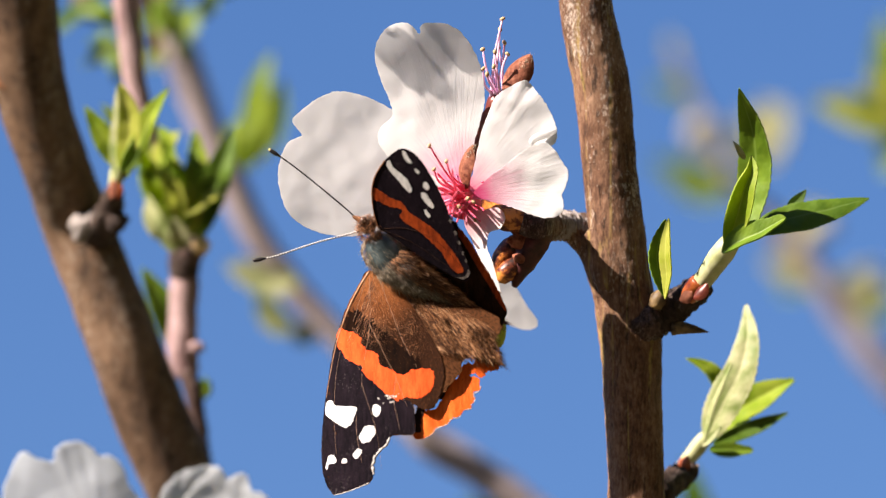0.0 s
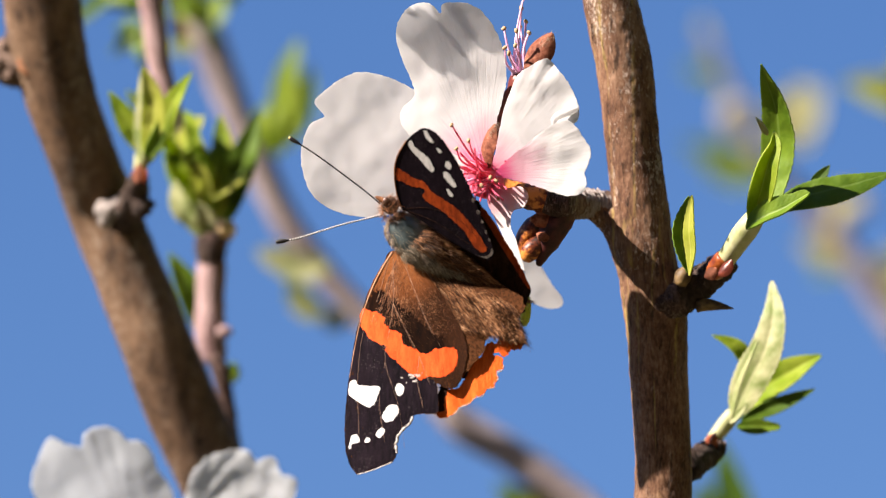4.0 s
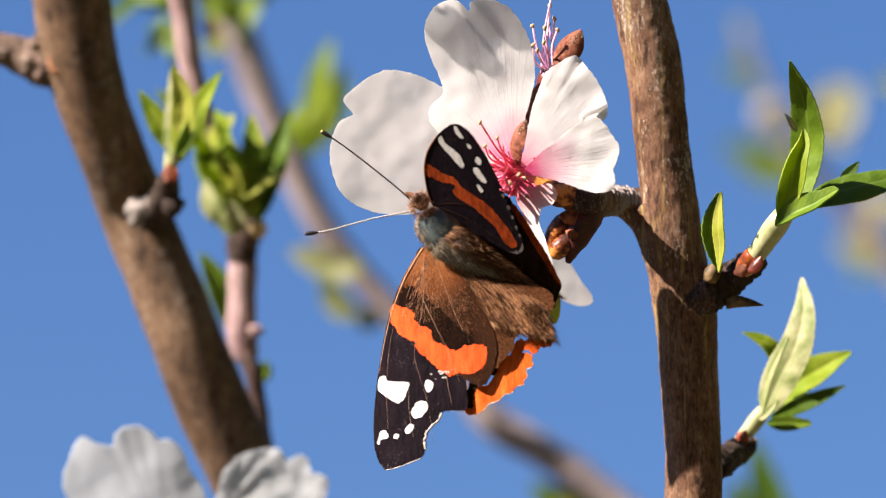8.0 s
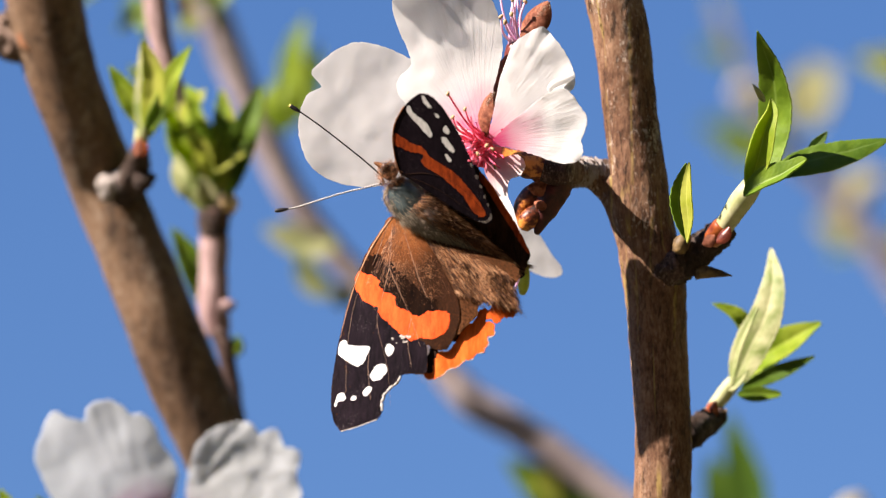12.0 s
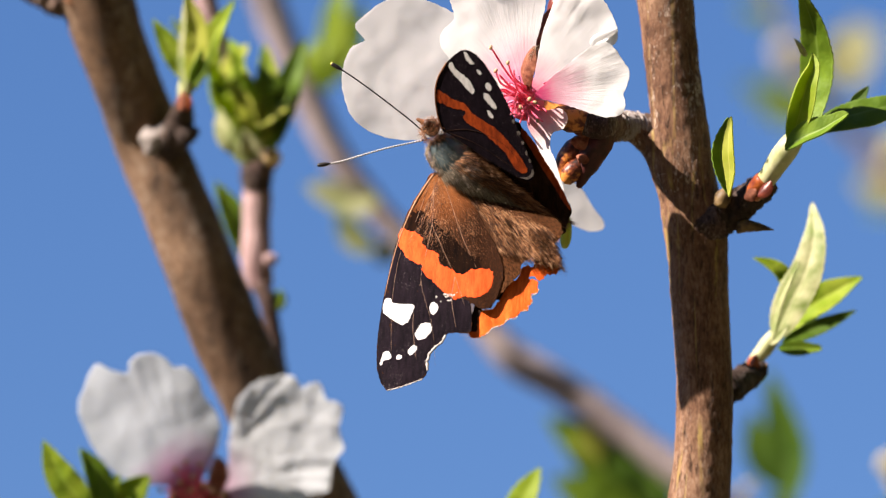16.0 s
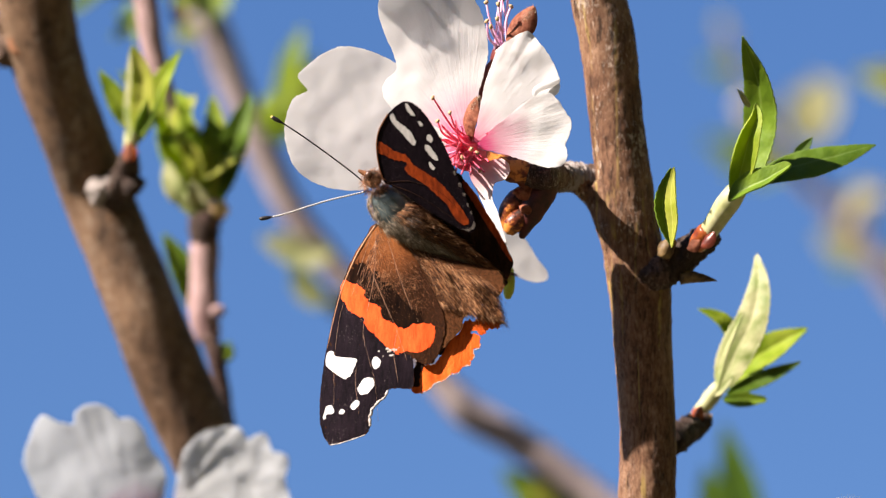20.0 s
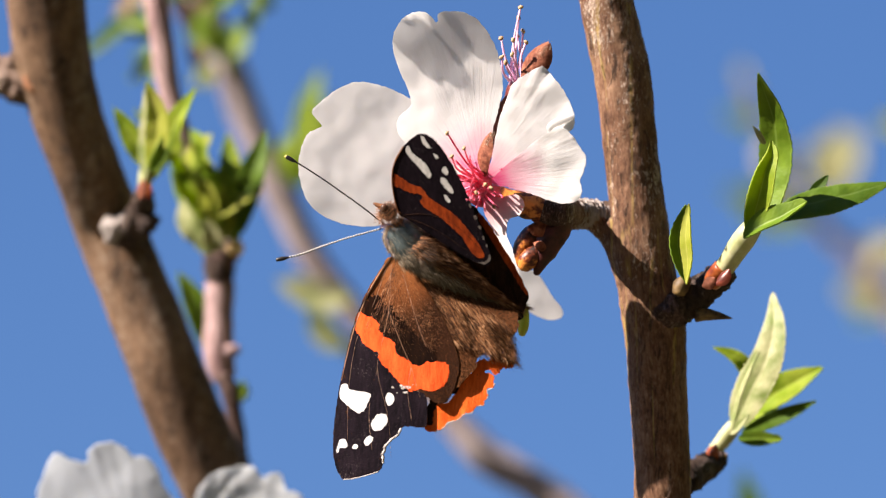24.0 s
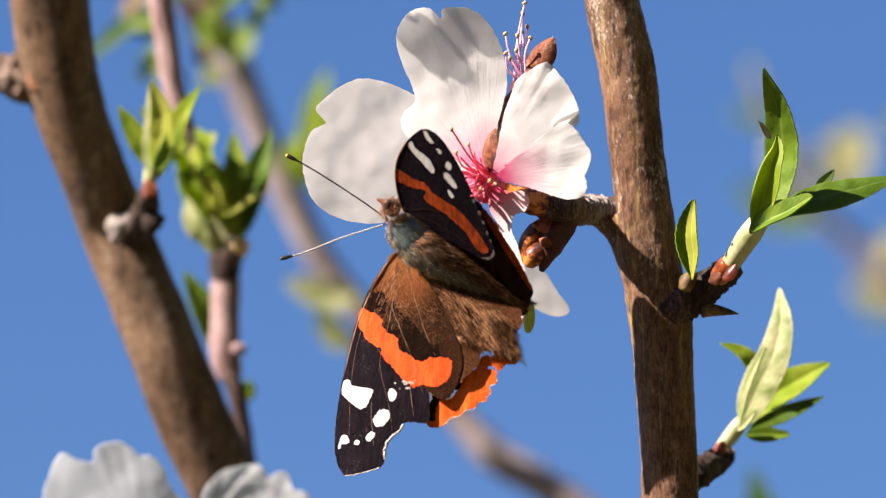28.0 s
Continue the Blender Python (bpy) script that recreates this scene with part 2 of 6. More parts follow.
PETAL_PINK = petal_paint("petal_pink", (0.84, 0.79, 0.77), (0.72, 0.09, 0.22), 0.40, 0.45)
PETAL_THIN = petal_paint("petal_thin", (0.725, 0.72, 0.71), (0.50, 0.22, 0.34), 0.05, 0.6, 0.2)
# mostly transparent, to keep the shadow of the added petals pale
PETAL_SHEER = petal_paint("petal_sheer", (0.725, 0.72, 0.71), (0.82, 0.16, 0.32), 0.05, 0.6, 0.2, 0.62)
FILAMENT = plain("filament", (0.74, 0.055, 0.14), (0.92, 0.32, 0.42), 900, 0.4, 0.1, 0.4)
FILAMENT_PALE = plain("filament_pale", (0.76, 0.42, 0.62), (0.88, 0.68, 0.80), 900, 0.4, 0.1, 0.3)
ANTHER = plain("anther", (0.30, 0.17, 0.08), (0.62, 0.43, 0.24), 2500, 0.6, 0.6)
CALYX = plain("calyx", (0.075, 0.012, 0.009), (0.24, 0.055, 0.03), 700, 0.35, 0.5, 0.15)
CALYX_DARK = plain("calyx_dark", (0.020, 0.004, 0.004), (0.085, 0.016, 0.012), 700, 0.5, 0.5)
FADED = plain("faded_flower", (0.36, 0.31, 0.17), (0.52, 0.45, 0.26), 120, 0.6, 0.2, 0.3)
SEPAL = plain("sepal", (0.155, 0.045, 0.025), (0.41, 0.155, 0.088), 1300, 0.75, 0.8, 0.35, 0.2)
BUD_RED = plain("bud_scale_red", (0.10, 0.014, 0.007), (0.44, 0.115, 0.028), 500, 0.3, 0.4, 0.1)


def patched(name, a, b, c, scale, rough=0.4):
    """Skin mottled in three colours."""
    n = Nodes(name)
    f = n.noise(scale, 4)
    fine = n.noise(scale * 6, 3)
    col = n.ramp(n.calc("ADD", n.calc("MULTIPLY", f, 0.8), n.calc("MULTIPLY", fine, 0.2)), (0.42, a), (0.50, b), (0.57, c))
    return n.surface(col, rough, n.bump(fine, 0.4, 0.0002), 0.08, spec=0.35)


CALYX_WARM = patched("calyx_mottled", (0.020, 0.006, 0.004), (0.15, 0.032, 0.012), (0.60, 0.22, 0.045), 330)
SCAR = patched("bark_scar", (0.05, 0.02, 0.01), (0.24, 0.085, 0.035), (0.42, 0.20, 0.10), 500, 0.8)
BUD_BROWN = plain("bud_scale_brown", (0.030, 0.016, 0.008), (0.22, 0.14, 0.05), 700, 0.6, 0.7)
SHOOT = plain("shoot", (0.34, 0.36, 0.15), (0.54, 0.53, 0.31), 400, 0.5, 0.2, 0.2)
LEAF = leaf_paint("leaf", (0.090, 0.170, 0.011), (0.16, 0.255, 0.02), 0.38, (0.30, 0.42, 0.014))
LEAF_MID = leaf_paint("leaf_mid", (0.052, 0.112, 0.008), (0.095, 0.165, 0.013), 0.30, (0.17, 0.27, 0.012))
LEAF_DEEP = leaf_paint("leaf_deep", (0.030, 0.080, 0.006), (0.065, 0.125, 0.010), 0.3, (0.10, 0.20, 0.01))
LEAF_BRIGHT = leaf_paint("leaf_young", (0.202, 0.304, 0.0166), (0.35, 0.423, 0.046), 0.52)
LEAF_PALE = leaf_paint("leaf_pale", (0.16, 0.215, 0.055), (0.42, 0.41, 0.22), 0.28, (0.28, 0.33, 0.10))
LEAF_FAR = leaf_paint("leaf_far", (0.13, 0.23, 0.012), (0.30, 0.38, 0.035), 0.52)
LEAF_FADED = leaf_paint("leaf_faded", (0.30, 0.31, 0.14), (0.44, 0.42, 0.22), 0.42, (0.46, 0.44, 0.20))
LEAF_YELLOW = leaf_paint("leaf_yellow", (0.357, 0.399, 0.0425), (0.51, 0.51, 0.111), 0.52)
WING_BROWN = wing_scales("wing_brown", (0.44, 0.155, 0.050), (0.23, 0.075, 0.024), (0.018, 0.007, 0.0035), (0.03, 0.15, 0.26))
WING_SHAGGY = wing_scales("wing_shaggy", (0.15, 0.055, 0.020), (0.085, 0.031, 0.012), (0.11, 0.041, 0.015), (0.05, 0.4, 0.9))
WING_UMBER = scales("wing_umber", (0.006, 0.003, 0.002), (0.034, 0.014, 0.008), 1400)
WING_DUSK = scales("wing_dusk", (0.003, 0.0014, 0.001), (0.014, 0.0055, 0.003), 1800, 0.8, 0.4, spec=0.02)
WING_BLACK = scales("wing_black", (0.0032, 0.0022, 0.0034), (0.0125, 0.0078, 0.0112), 1900, 0.8, 0.45, spec=0.03, speck=(0.10, 0.08, 0.08))
ORANGE = scales("wing_orange", (0.44, 0.045, 0.008), (0.78, 0.105, 0.022), 1800, 0.7, 0.35, speck=(0.82, 0.17, 0.04))
ORANGE_TORN = scales("wing_orange_torn", (0.495, 0.0675, 0.009), (0.828, 0.153, 0.027), 1500, 0.7, 0.5, speck=(0.045, 0.0162, 0.0072))
# darker copy of the orange: grazing light on the raised wings put into colour
ORANGE_SHADED = scales("wing_orange_shaded", (0.13, 0.018, 0.005), (0.40, 0.064, 0.012), 1600, 0.7, 0.4, speck=(0.06, 0.02, 0.008))
WHITE_SCALE = scales("wing_white", (0.46, 0.442, 0.432), (0.699, 0.681, 0.662), 2600, 0.7, 0.15)
FRINGE = plain("wing_fringe", (0.20, 0.17, 0.15), (0.60, 0.56, 0.52), 3000, 0.7, 0.4)
FRINGE_DIM = plain("wing_fringe_dim", (0.05, 0.04, 0.036), (0.20, 0.17, 0.15), 3000, 0.7, 0.4)
VEIN = plain("wing_vein", (0.16, 0.075, 0.04), (0.46, 0.29, 0.20), 1600, 0.6, 0.3)
COSTA = scales("wing_costa", (0.26, 0.115, 0.055), (0.58, 0.34, 0.22), 2600, 0.7, 0.3)
BODY_BLUE = plain("thorax_hide", (0.034, 0.046, 0.048), (0.105, 0.14, 0.14), 500, 0.4, 0.6)
BODY_DARK = plain("abdomen_hide", (0.018, 0.013, 0.010), (0.09, 0.06, 0.04), 900, 0.6, 0.6)


def hair_paint(name, *stops):
    """Hair whose colour varies from strand to strand."""
    n = Nodes(name)
    each = n.add("ShaderNodeNewGeometry").outputs["Random Per Island"]
    return n.surface(n.ramp(n.calc("ADD", n.calc("MULTIPLY", each, 0.78), n.calc("MULTIPLY", n.ramp(n.noise(700, 3, (0.6, 0.6, 1.0)), (0.36, (0, 0, 0)), (0.64, (1, 1, 1))), 0.22)), *stops), 0.55, spec=0.2)


HAIR_GREY = hair_paint("hair_grey", (0.1, (0.07, 0.055, 0.036)), (0.55, (0.17, 0.14, 0.10)), (0.9, (0.42, 0.34, 0.24)))
HAIR_BEIGE = hair_paint("hair_beige", (0.1, (0.16, 0.10, 0.06)), (0.5, (0.34, 0.25, 0.17)), (0.9, (0.62, 0.52, 0.40)))
HAIR_TAWNY = hair_paint("hair_tawny", (0.1, (0.020, 0.008, 0.004)), (0.45, (0.11, 0.042, 0.016)), (0.70, (0.32, 0.138, 0.054)), (0.92, (0.58, 0.33, 0.18)))
HAIR_BROWN = hair_paint("hair_brown", (0.15, (0.022, 0.009, 0.005)), (0.45, (0.15, 0.055, 0.022)), (0.70, (0.36, 0.145, 0.056)), (0.92, (0.60, 0.33, 0.18)))
HAIR_UMBER = hair_paint("hair_umber", (0.2, (0.026, 0.011, 0.005)), (0.5, (0.10, 0.041, 0.018)), (0.72, (0.26, 0.108, 0.046)), (0.92, (0.55, 0.30, 0.16)))
EYE_DARK = plain("eye_dark", (0.03, 0.015, 0.01), (0.10, 0.05, 0.03), 3000, 0.25, 0.2)
ANT_BLACK = plain("antenna_black", (0.006, 0.005, 0.005), (0.025, 0.02, 0.018), 2000, 0.45, 0.2)
ANT_PALE = plain("antenna_pale", (0.55, 0.53, 0.50), (0.75, 0.73, 0.70), 2000, 0.5, 0.2)
ANT_TIP = plain("antenna_tip", (0.45, 0.33, 0.06), (0.65, 0.52, 0.14), 2000, 0.5, 0.2)
WOOD_CUT = plain("cut_wood", (0.62, 0.42, 0.18), (0.80, 0.62, 0.34), 900, 0.7, 0.4)
# for the added belt that keeps low sky light out
SKY_BELT = plain("sky_belt", (0.012, 0.018, 0.006), (0.06, 0.075, 0.02), 4, 0.9, 0.5)
GROUND = plain("orchard_ground", (0.042, 0.040, 0.018), (0.12, 0.098, 0.054), 3, 0.9, 0.3)


# ---- mesh tools; all shapes in millimetres of the rig ----
ROOT, AWAY = {}, {}
EYE = Vector((0, -900, 0))


def thing(name, base, label, category, group="", away=1.0):
    """away: sets the thing farther from the eye, and larger, by this factor."""
    ob = new(name)
    ob.matrix_world = RIG @ Matrix.Translation((EYE + (Vector(base) - EYE) * away) * MM)
    AWAY[ob] = away
    ob.empty_display_size = 0.002
    ROOT[ob] = Vector(base)
    return tagged(ob, label, category, group)


def part(name, shape, material, parent, label="", pivot=None, kind=""):
    verts, faces, attrs = shape
    k = AWAY[parent] * MM
    origin = Vector(pivot) if pivot is not None else ROOT[parent]
    mesh = bpy.data.meshes.new(name)
    mesh.from_pydata(((np.asarray(verts, float) - np.array(origin)) * k).tolist(), [], faces)
    for key, values in attrs.items():
        mesh.attributes.new(key, "FLOAT", "POINT").data.foreach_set("value", np.asarray(values, np.float32))
    mesh.materials.append(material)
    mesh.shade_smooth()
    mesh.update()
    ob = new(name, mesh)
    ob.parent = parent
    ob.location = (origin - ROOT[parent]) * k
    ROOT[ob], AWAY[ob] = origin, AWAY[parent]
    return tagged(ob, label, kind=kind)


def spline(points, count):
    """Points evenly spread over a smooth curve through those given."""
    p = np.asarray(points, float)
    if len(p) == 2:
        p = np.array([p[0], (p[0] + p[1]) / 2, p[1]])
    q = np.vstack([2 * p[0] - p[1], p, 2 * p[-1] - p[-2]])
    out = []
    for i in range(1, len(q) - 2):
        a, b, c, d = q[i - 1:i + 3]
        for t in np.linspace(0, 1, 12, endpoint=False):
            out.append(0.5 * (2 * b + (c - a) * t + (2 * a - 5 * b + 4 * c - d) * t * t + (3 * b - a - 3 * c + d) * t ** 3))
    out = np.array(out + [p[-1]])
    run = np.r_[0, np.cumsum(np.linalg.norm(np.diff(out[:, :3], axis=0), axis=1))]
    at = np.linspace(0, run[-1], count)
    return np.column_stack([np.interp(at, run, out[:, k]) for k in range(out.shape[1])])


def wave(p, scale, seed=0.0):
    return noise.noise(Vector((p[0] * scale + seed, p[1] * scale - seed, p[2] * scale + 2 * seed)))


def tube(points, count=24, sides=10, rough=0.0, grain=0.5, seed=0.0, closed=True, ridge=0.0, rib=0.0):
    """A tapered round limb through points of (x, y, z, radius), with an uneven surface."""
    c = spline(points, count)
    axis = np.gradient(c[:, :3], axis=0)
    axis /= np.linalg.norm(axis, axis=1)[:, None] + 1e-9
    side = np.cross(axis[0], (0.1, 1.0, 0.05))
    verts, along = [], []
    for i in range(count):
        side = side - axis[i] * (side @ axis[i])
        side /= np.linalg.norm(side)
        other = np.cross(axis[i], side)
        for k in range(sides):
            a = 2 * math.pi * k / sides
            d = side * math.cos(a) + other * math.sin(a)
            p = c[i, :3] + d * c[i, 3]
            r = c[i, 3]
            if rough:
                r *= 1 + rough * wave(p, grain, seed) + 0.5 * rough * wave(p, grain * 2.7, seed + 3)
            if rib:
                r *= 1 + rib * (wave((p[0] * 3.6, p[1] * 3.6, p[2] * 0.6), 1.0, seed) + 0.8 * wave((p[0] * 6.5, p[1] * 6.5, p[2] * 1.9), 1.0, seed + 5))
            if ridge:
                r *= 1 + ridge * max(0.0, math.sin(c[i, 2] * 2.1 + wave(p, 0.2, seed) * 4)) ** 6
            verts.append(c[i, :3] + d * r)
            along.append(i / (count - 1))
    faces = [(i * sides + k, i * sides + (k + 1) % sides, (i + 1) * sides + (k + 1) % sides, (i + 1) * sides + k)
             for i in range(count - 1) for k in range(sides)]
    if closed:
        for end, ring in ((0, 0), (count - 1, (count - 1) * sides)):
            verts.append(c[end, :3] + axis[end] * (c[end, 3] * (0.35 if end else -0.35)))
            along.append(end / (count - 1))
            m = len(verts) - 1
            for k in range(sides):
                f = (ring + k, ring + (k + 1) % sides, m)
                faces.append(f if end else f[::-1])
    return verts, faces, {"along": along, "across": [0.0] * len(verts)}


def ball(centre, radii, turn=0.0, rough=0.0, rings=8, sides=12, seed=0.0, lean=0.0):
    """An egg shape; turn: degrees clockwise as seen from the eye."""
    m = Euler((radians(lean), radians(turn), 0)).to_matrix()
    verts, faces = [], []
    for i in range(rings + 1):
        a = math.pi * i / rings
        for k in range(sides):
            b = 2 * math.pi * k / sides
            p = Vector((math.sin(a) * math.cos(b), math.sin(a) * math.sin(b), math.cos(a)))
            s = 1 + rough * wave(p, 1.6, seed)
            verts.append(Vector(centre) + m @ Vector((p.x * radii[0] * s, p.y * radii[1] * s, p.z * radii[2] * s)))
    for i in range(rings):
        for k in range(sides):
            k2 = (k + 1) % sides
            faces.append((i * sides + k, (i + 1) * sides + k, (i + 1) * sides + k2, i * sides + k2))
    return verts, faces, {"along": [0.5] * len(verts), "across": [0.0] * len(verts)}


def shell(verts, tris, thick, attrs):
    """Gives a sheet of triangles its thickness and closes its rim."""
    v = np.asarray(verts, float)
    f = np.asarray(tris)
    n = np.zeros_like(v)
    fn = np.cross(v[f[:, 1]] - v[f[:, 0]], v[f[:, 2]] - v[f[:, 0]])
    for k in range(3):
        np.add.at(n, f[:, k], fn)
    n /= np.linalg.norm(n, axis=1)[:, None] + 1e-12
    count = len(v)
    both = np.vstack([v + n * thick / 2, v - n * thick / 2])
    edges = {}
    for t in tris:
        for a, b in ((t[0], t[1]), (t[1], t[2]), (t[2], t[0])):
            edges[(a, b)] = edges.get((a, b), 0) + 1
    faces = [tuple(t) for t in tris] + [(t[0] + count, t[2] + count, t[1] + count) for t in tris]
    rim = [(a, b) for a, b in edges if (b, a) not in edges]
    ends = sorted({a for e in rim for a in e})
    slot = {a: 2 * count + i for i, a in enumerate(ends)}
    more = len(ends)
    for a, b in rim:
        faces.append((slot[b], slot[a], slot[a] + more, slot[b] + more))
    both = np.vstack([both, both[ends], both[np.asarray(ends) + count]])
    return both, faces, {k: np.r_[x, x, np.asarray(x)[ends], np.asarray(x)[ends]] for k, x in attrs.items()}


def inside(px, pz, ring):
    hit = np.zeros(len(px), bool)
    a = ring[-1]
    for b in ring:
        cross = ((a[1] > pz) != (b[1] > pz))
        with np.errstate(divide="ignore", invalid="ignore"):
            hit ^= cross & (px < (b[0] - a[0]) * (pz - a[1]) / (b[1] - a[1]) + a[0])
        a = b
    return hit


def sheet(outline, depth, step=0.9, thick=0.16, jag=0.0, root=None, seed=1, fine=1.0, smooth=True):
    """A thin sheet with a free outline of (x, z); depth(x, z) gives its shape towards the eye.
    root: the point from which 'along' runs to the far rim and round which 'across' fans out."""
    rnd = np.random.RandomState(seed)
    loop = np.asarray(outline, float)
    size = np.linalg.norm(np.diff(np.vstack([loop, loop[:1]]), axis=0), axis=1).sum()
    if smooth:
        q = np.vstack([loop[-2:], loop, loop[:2]])
        ring = []
        for i in range(2, len(q) - 2):
            a, b, c, d = q[i - 1], q[i], q[i + 1], q[i + 2] if i + 2 < len(q) else q[-1]
            for t in np.linspace(0, 1, max(2, int(np.linalg.norm(c - b) / (step * 0.55 * fine))), endpoint=False):
                ring.append(0.5 * (2 * b + (c - a) * t + (2 * a - 5 * b + 4 * c - d) * t * t + (3 * b - a - 3 * c + d) * t ** 3))
        ring = np.array(ring)
    else:
        ring = loop
    if jag:
        ring = ring + rnd.uniform(-jag, jag, ring.shape)
    lo, hi = ring.min(0), ring.max(0)
    gx, gz = np.meshgrid(np.arange(lo[0], hi[0], step), np.arange(lo[1], hi[1], step * 0.87))
    gx = gx + (np.arange(gx.shape[0]) % 2)[:, None] * step / 2
    gx, gz = gx.ravel() + rnd.uniform(-0.12, 0.12, gx.size) * step, gz.ravel() + rnd.uniform(-0.12, 0.12, gx.size) * step
    keep = inside(gx, gz, ring)
    gx, gz = gx[keep], gz[keep]
    far = np.sqrt(((gx[:, None] - ring[None, :, 0]) ** 2 + (gz[:, None] - ring[None, :, 1]) ** 2).min(1)) > step * 0.38
    pts = [Vector(p) for p in ring] + [Vector(p) for p in zip(gx[far], gz[far])]
    n = len(ring)
    got = delaunay_2d_cdt(pts, [(i, (i + 1) % n) for i in range(n)], [], 1, 1e-5)
    flat = np.array([tuple(p) for p in got[0]])
    tris = [tuple(f) for f in got[2]]
    y = depth(flat[:, 0], flat[:, 1])
    verts = np.column_stack([flat[:, 0], y, flat[:, 1]])
    r = np.asarray(root if root is not None else flat.mean(0))
    off = flat - r
    dist = np.hypot(off[:, 0], off[:, 1])
    mean = math.atan2(off[:, 1].mean(), off[:, 0].mean())
    ang = np.arctan2(off[:, 1], off[:, 0]) - mean
    ang = (ang + math.pi) % (2 * math.pi) - math.pi
    return shell(verts, tris, thick, {"along": dist / dist.max(), "across": ang})


def blade(spine, width, face=(0.0, -1.0, 0.0), fold=0.35, curl=0.0, teeth=0.04, rows=22, half=4, thick=0.2, belly=0.42, seed=0.0, blunt=0.0):
    """A leaf: spine from stalk to tip, greatest width, the way its upper side faces, how far the halves
    fold up about the midrib, and how far the rim curls back; blunt: how wide it stays near a rounded tip."""
    c = spline(spine, rows)
    axis = np.gradient(c, axis=0)
    axis /= np.linalg.norm(axis, axis=1)[:, None] + 1e-9
    verts, along, across = [], [], []
    for i in range(rows):
        s = i / (rows - 1)
        nrm = np.asarray(face, float)
        nrm = nrm - axis[i] * (nrm @ axis[i])
        nrm /= np.linalg.norm(nrm) + 1e-9
        side = np.cross(axis[i], nrm)
        k = math.log(0.5) / math.log(belly)
        hw = 0.5 * width * max(0.04, math.sin(math.pi * min(1.0, s ** k)) ** 0.8, blunt * math.sqrt(1 - s ** 10) if s > 0.6 else 0.0)
        for j in range(-half, half + 1):
            x = j / half
            edge = hw * (1 + (teeth * (1 if i % 2 else -1) if abs(j) == half else 0))
            up = fold * abs(x) * hw - curl * x * x * hw + 0.10 * hw * wave(c[i] + side * x * hw, 0.45, seed)
            verts.append(c[i] + side * x * edge + nrm * up)
            along.append(s)
            across.append(x)
    w = 2 * half + 1
    tris = []
    for i in range(rows - 1):
        for j in range(w - 1):
            a, b, d, e = i * w + j, i * w + j + 1, (i + 1) * w + j, (i + 1) * w + j + 1
            tris += [(a, b, e), (a, e, d)]
    return shell(verts, tris, thick, {"along": along, "across": across})


def hairs(roots, length, way, spread=0.5, thick=0.05, seed=3, lift=0.35):
    """Many fine tapered hairs."""
    rnd = random.Random(seed)
    verts, faces = [], []
    for p, nrm in roots:
        p = Vector(p)
        d = Vector(way) + Vector(nrm) * lift + Vector([rnd.uniform(-spread, spread) for _ in range(3)])
        d.normalize()
        s = d.orthogonal().normalized() * thick
        t = d.cross(s)
        l = length * rnd.uniform(0.5, 1.2)
        bend = Vector((rnd.uniform(-0.2, 0.2), 0, -0.15)) * l
        i = len(verts)
        mid = p + d * l * 0.55 + bend * 0.3
        verts += [p + s, p - s * 0.5 + t * 0.87, p - s * 0.5 - t * 0.87, mid + s * 0.7, mid - s * 0.35 + t * 0.6, mid - s * 0.35 - t * 0.6, p + d * l + bend]
        faces += [(i + a, i + (a + 1) % 3, i + 3 + (a + 1) % 3, i + 3 + a) for a in range(3)]
        faces += [(i + 3 + a, i + 3 + (a + 1) % 3, i + 6) for a in range(3)]
    return verts, faces, {"along": [0.5] * len(verts), "across": [0.0] * len(verts)}


def egg_roots(centre, radii, turn, count, seed, front=True, bare=False, back=False):
    rnd = random.Random(seed)
    m = Euler((0, radians(turn), 0)).to_matrix()
    out = []
    while len(out) < count:
        p = Vector([rnd.gauss(0, 1) for _ in range(3)]).normalized()
        if front and p.y > 0.35 or bare and p.y < -0.62 and p.z > -0.45 and rnd.random() > 0.10:
            continue
        if back and p.y < -0.45:
            continue
        out.append((Vector(centre) + m @ Vector([p[k] * radii[k] for k in range(3)]), m @ p))
    return out


# ---- ground ----
def ground():
    n = 24
    verts = [(0, 0, 0)]
    faces = []
    rings = [2, 6, 15, 40, 120, 400, 1500, 4000]
    for j, r in enumerate(rings):
        for k in range(n):
            a = 2 * math.pi * k / n
            verts.append((r * math.cos(a), r * math.sin(a), 0.04 * noise.noise(Vector((r * math.cos(a), r * math.sin(a), 0)) * 0.3) * min(1, r / 6)))
    for k in range(n):
        faces.append((0, 1 + k, 1 + (k + 1) % n))
    for j in range(len(rings) - 1):
        for k in range(n):
            a, b = 1 + j * n + k, 1 + j * n + (k + 1) % n
            faces.append((a, a + n, b + n, b))
    mesh = bpy.data.meshes.new("ground")
    mesh.from_pydata(verts, [], faces)
    mesh.materials.append(GROUND)
    tagged(new("ground", mesh), "grassy bare orchard ground below the trees", "ground", kind="structure")


ground()


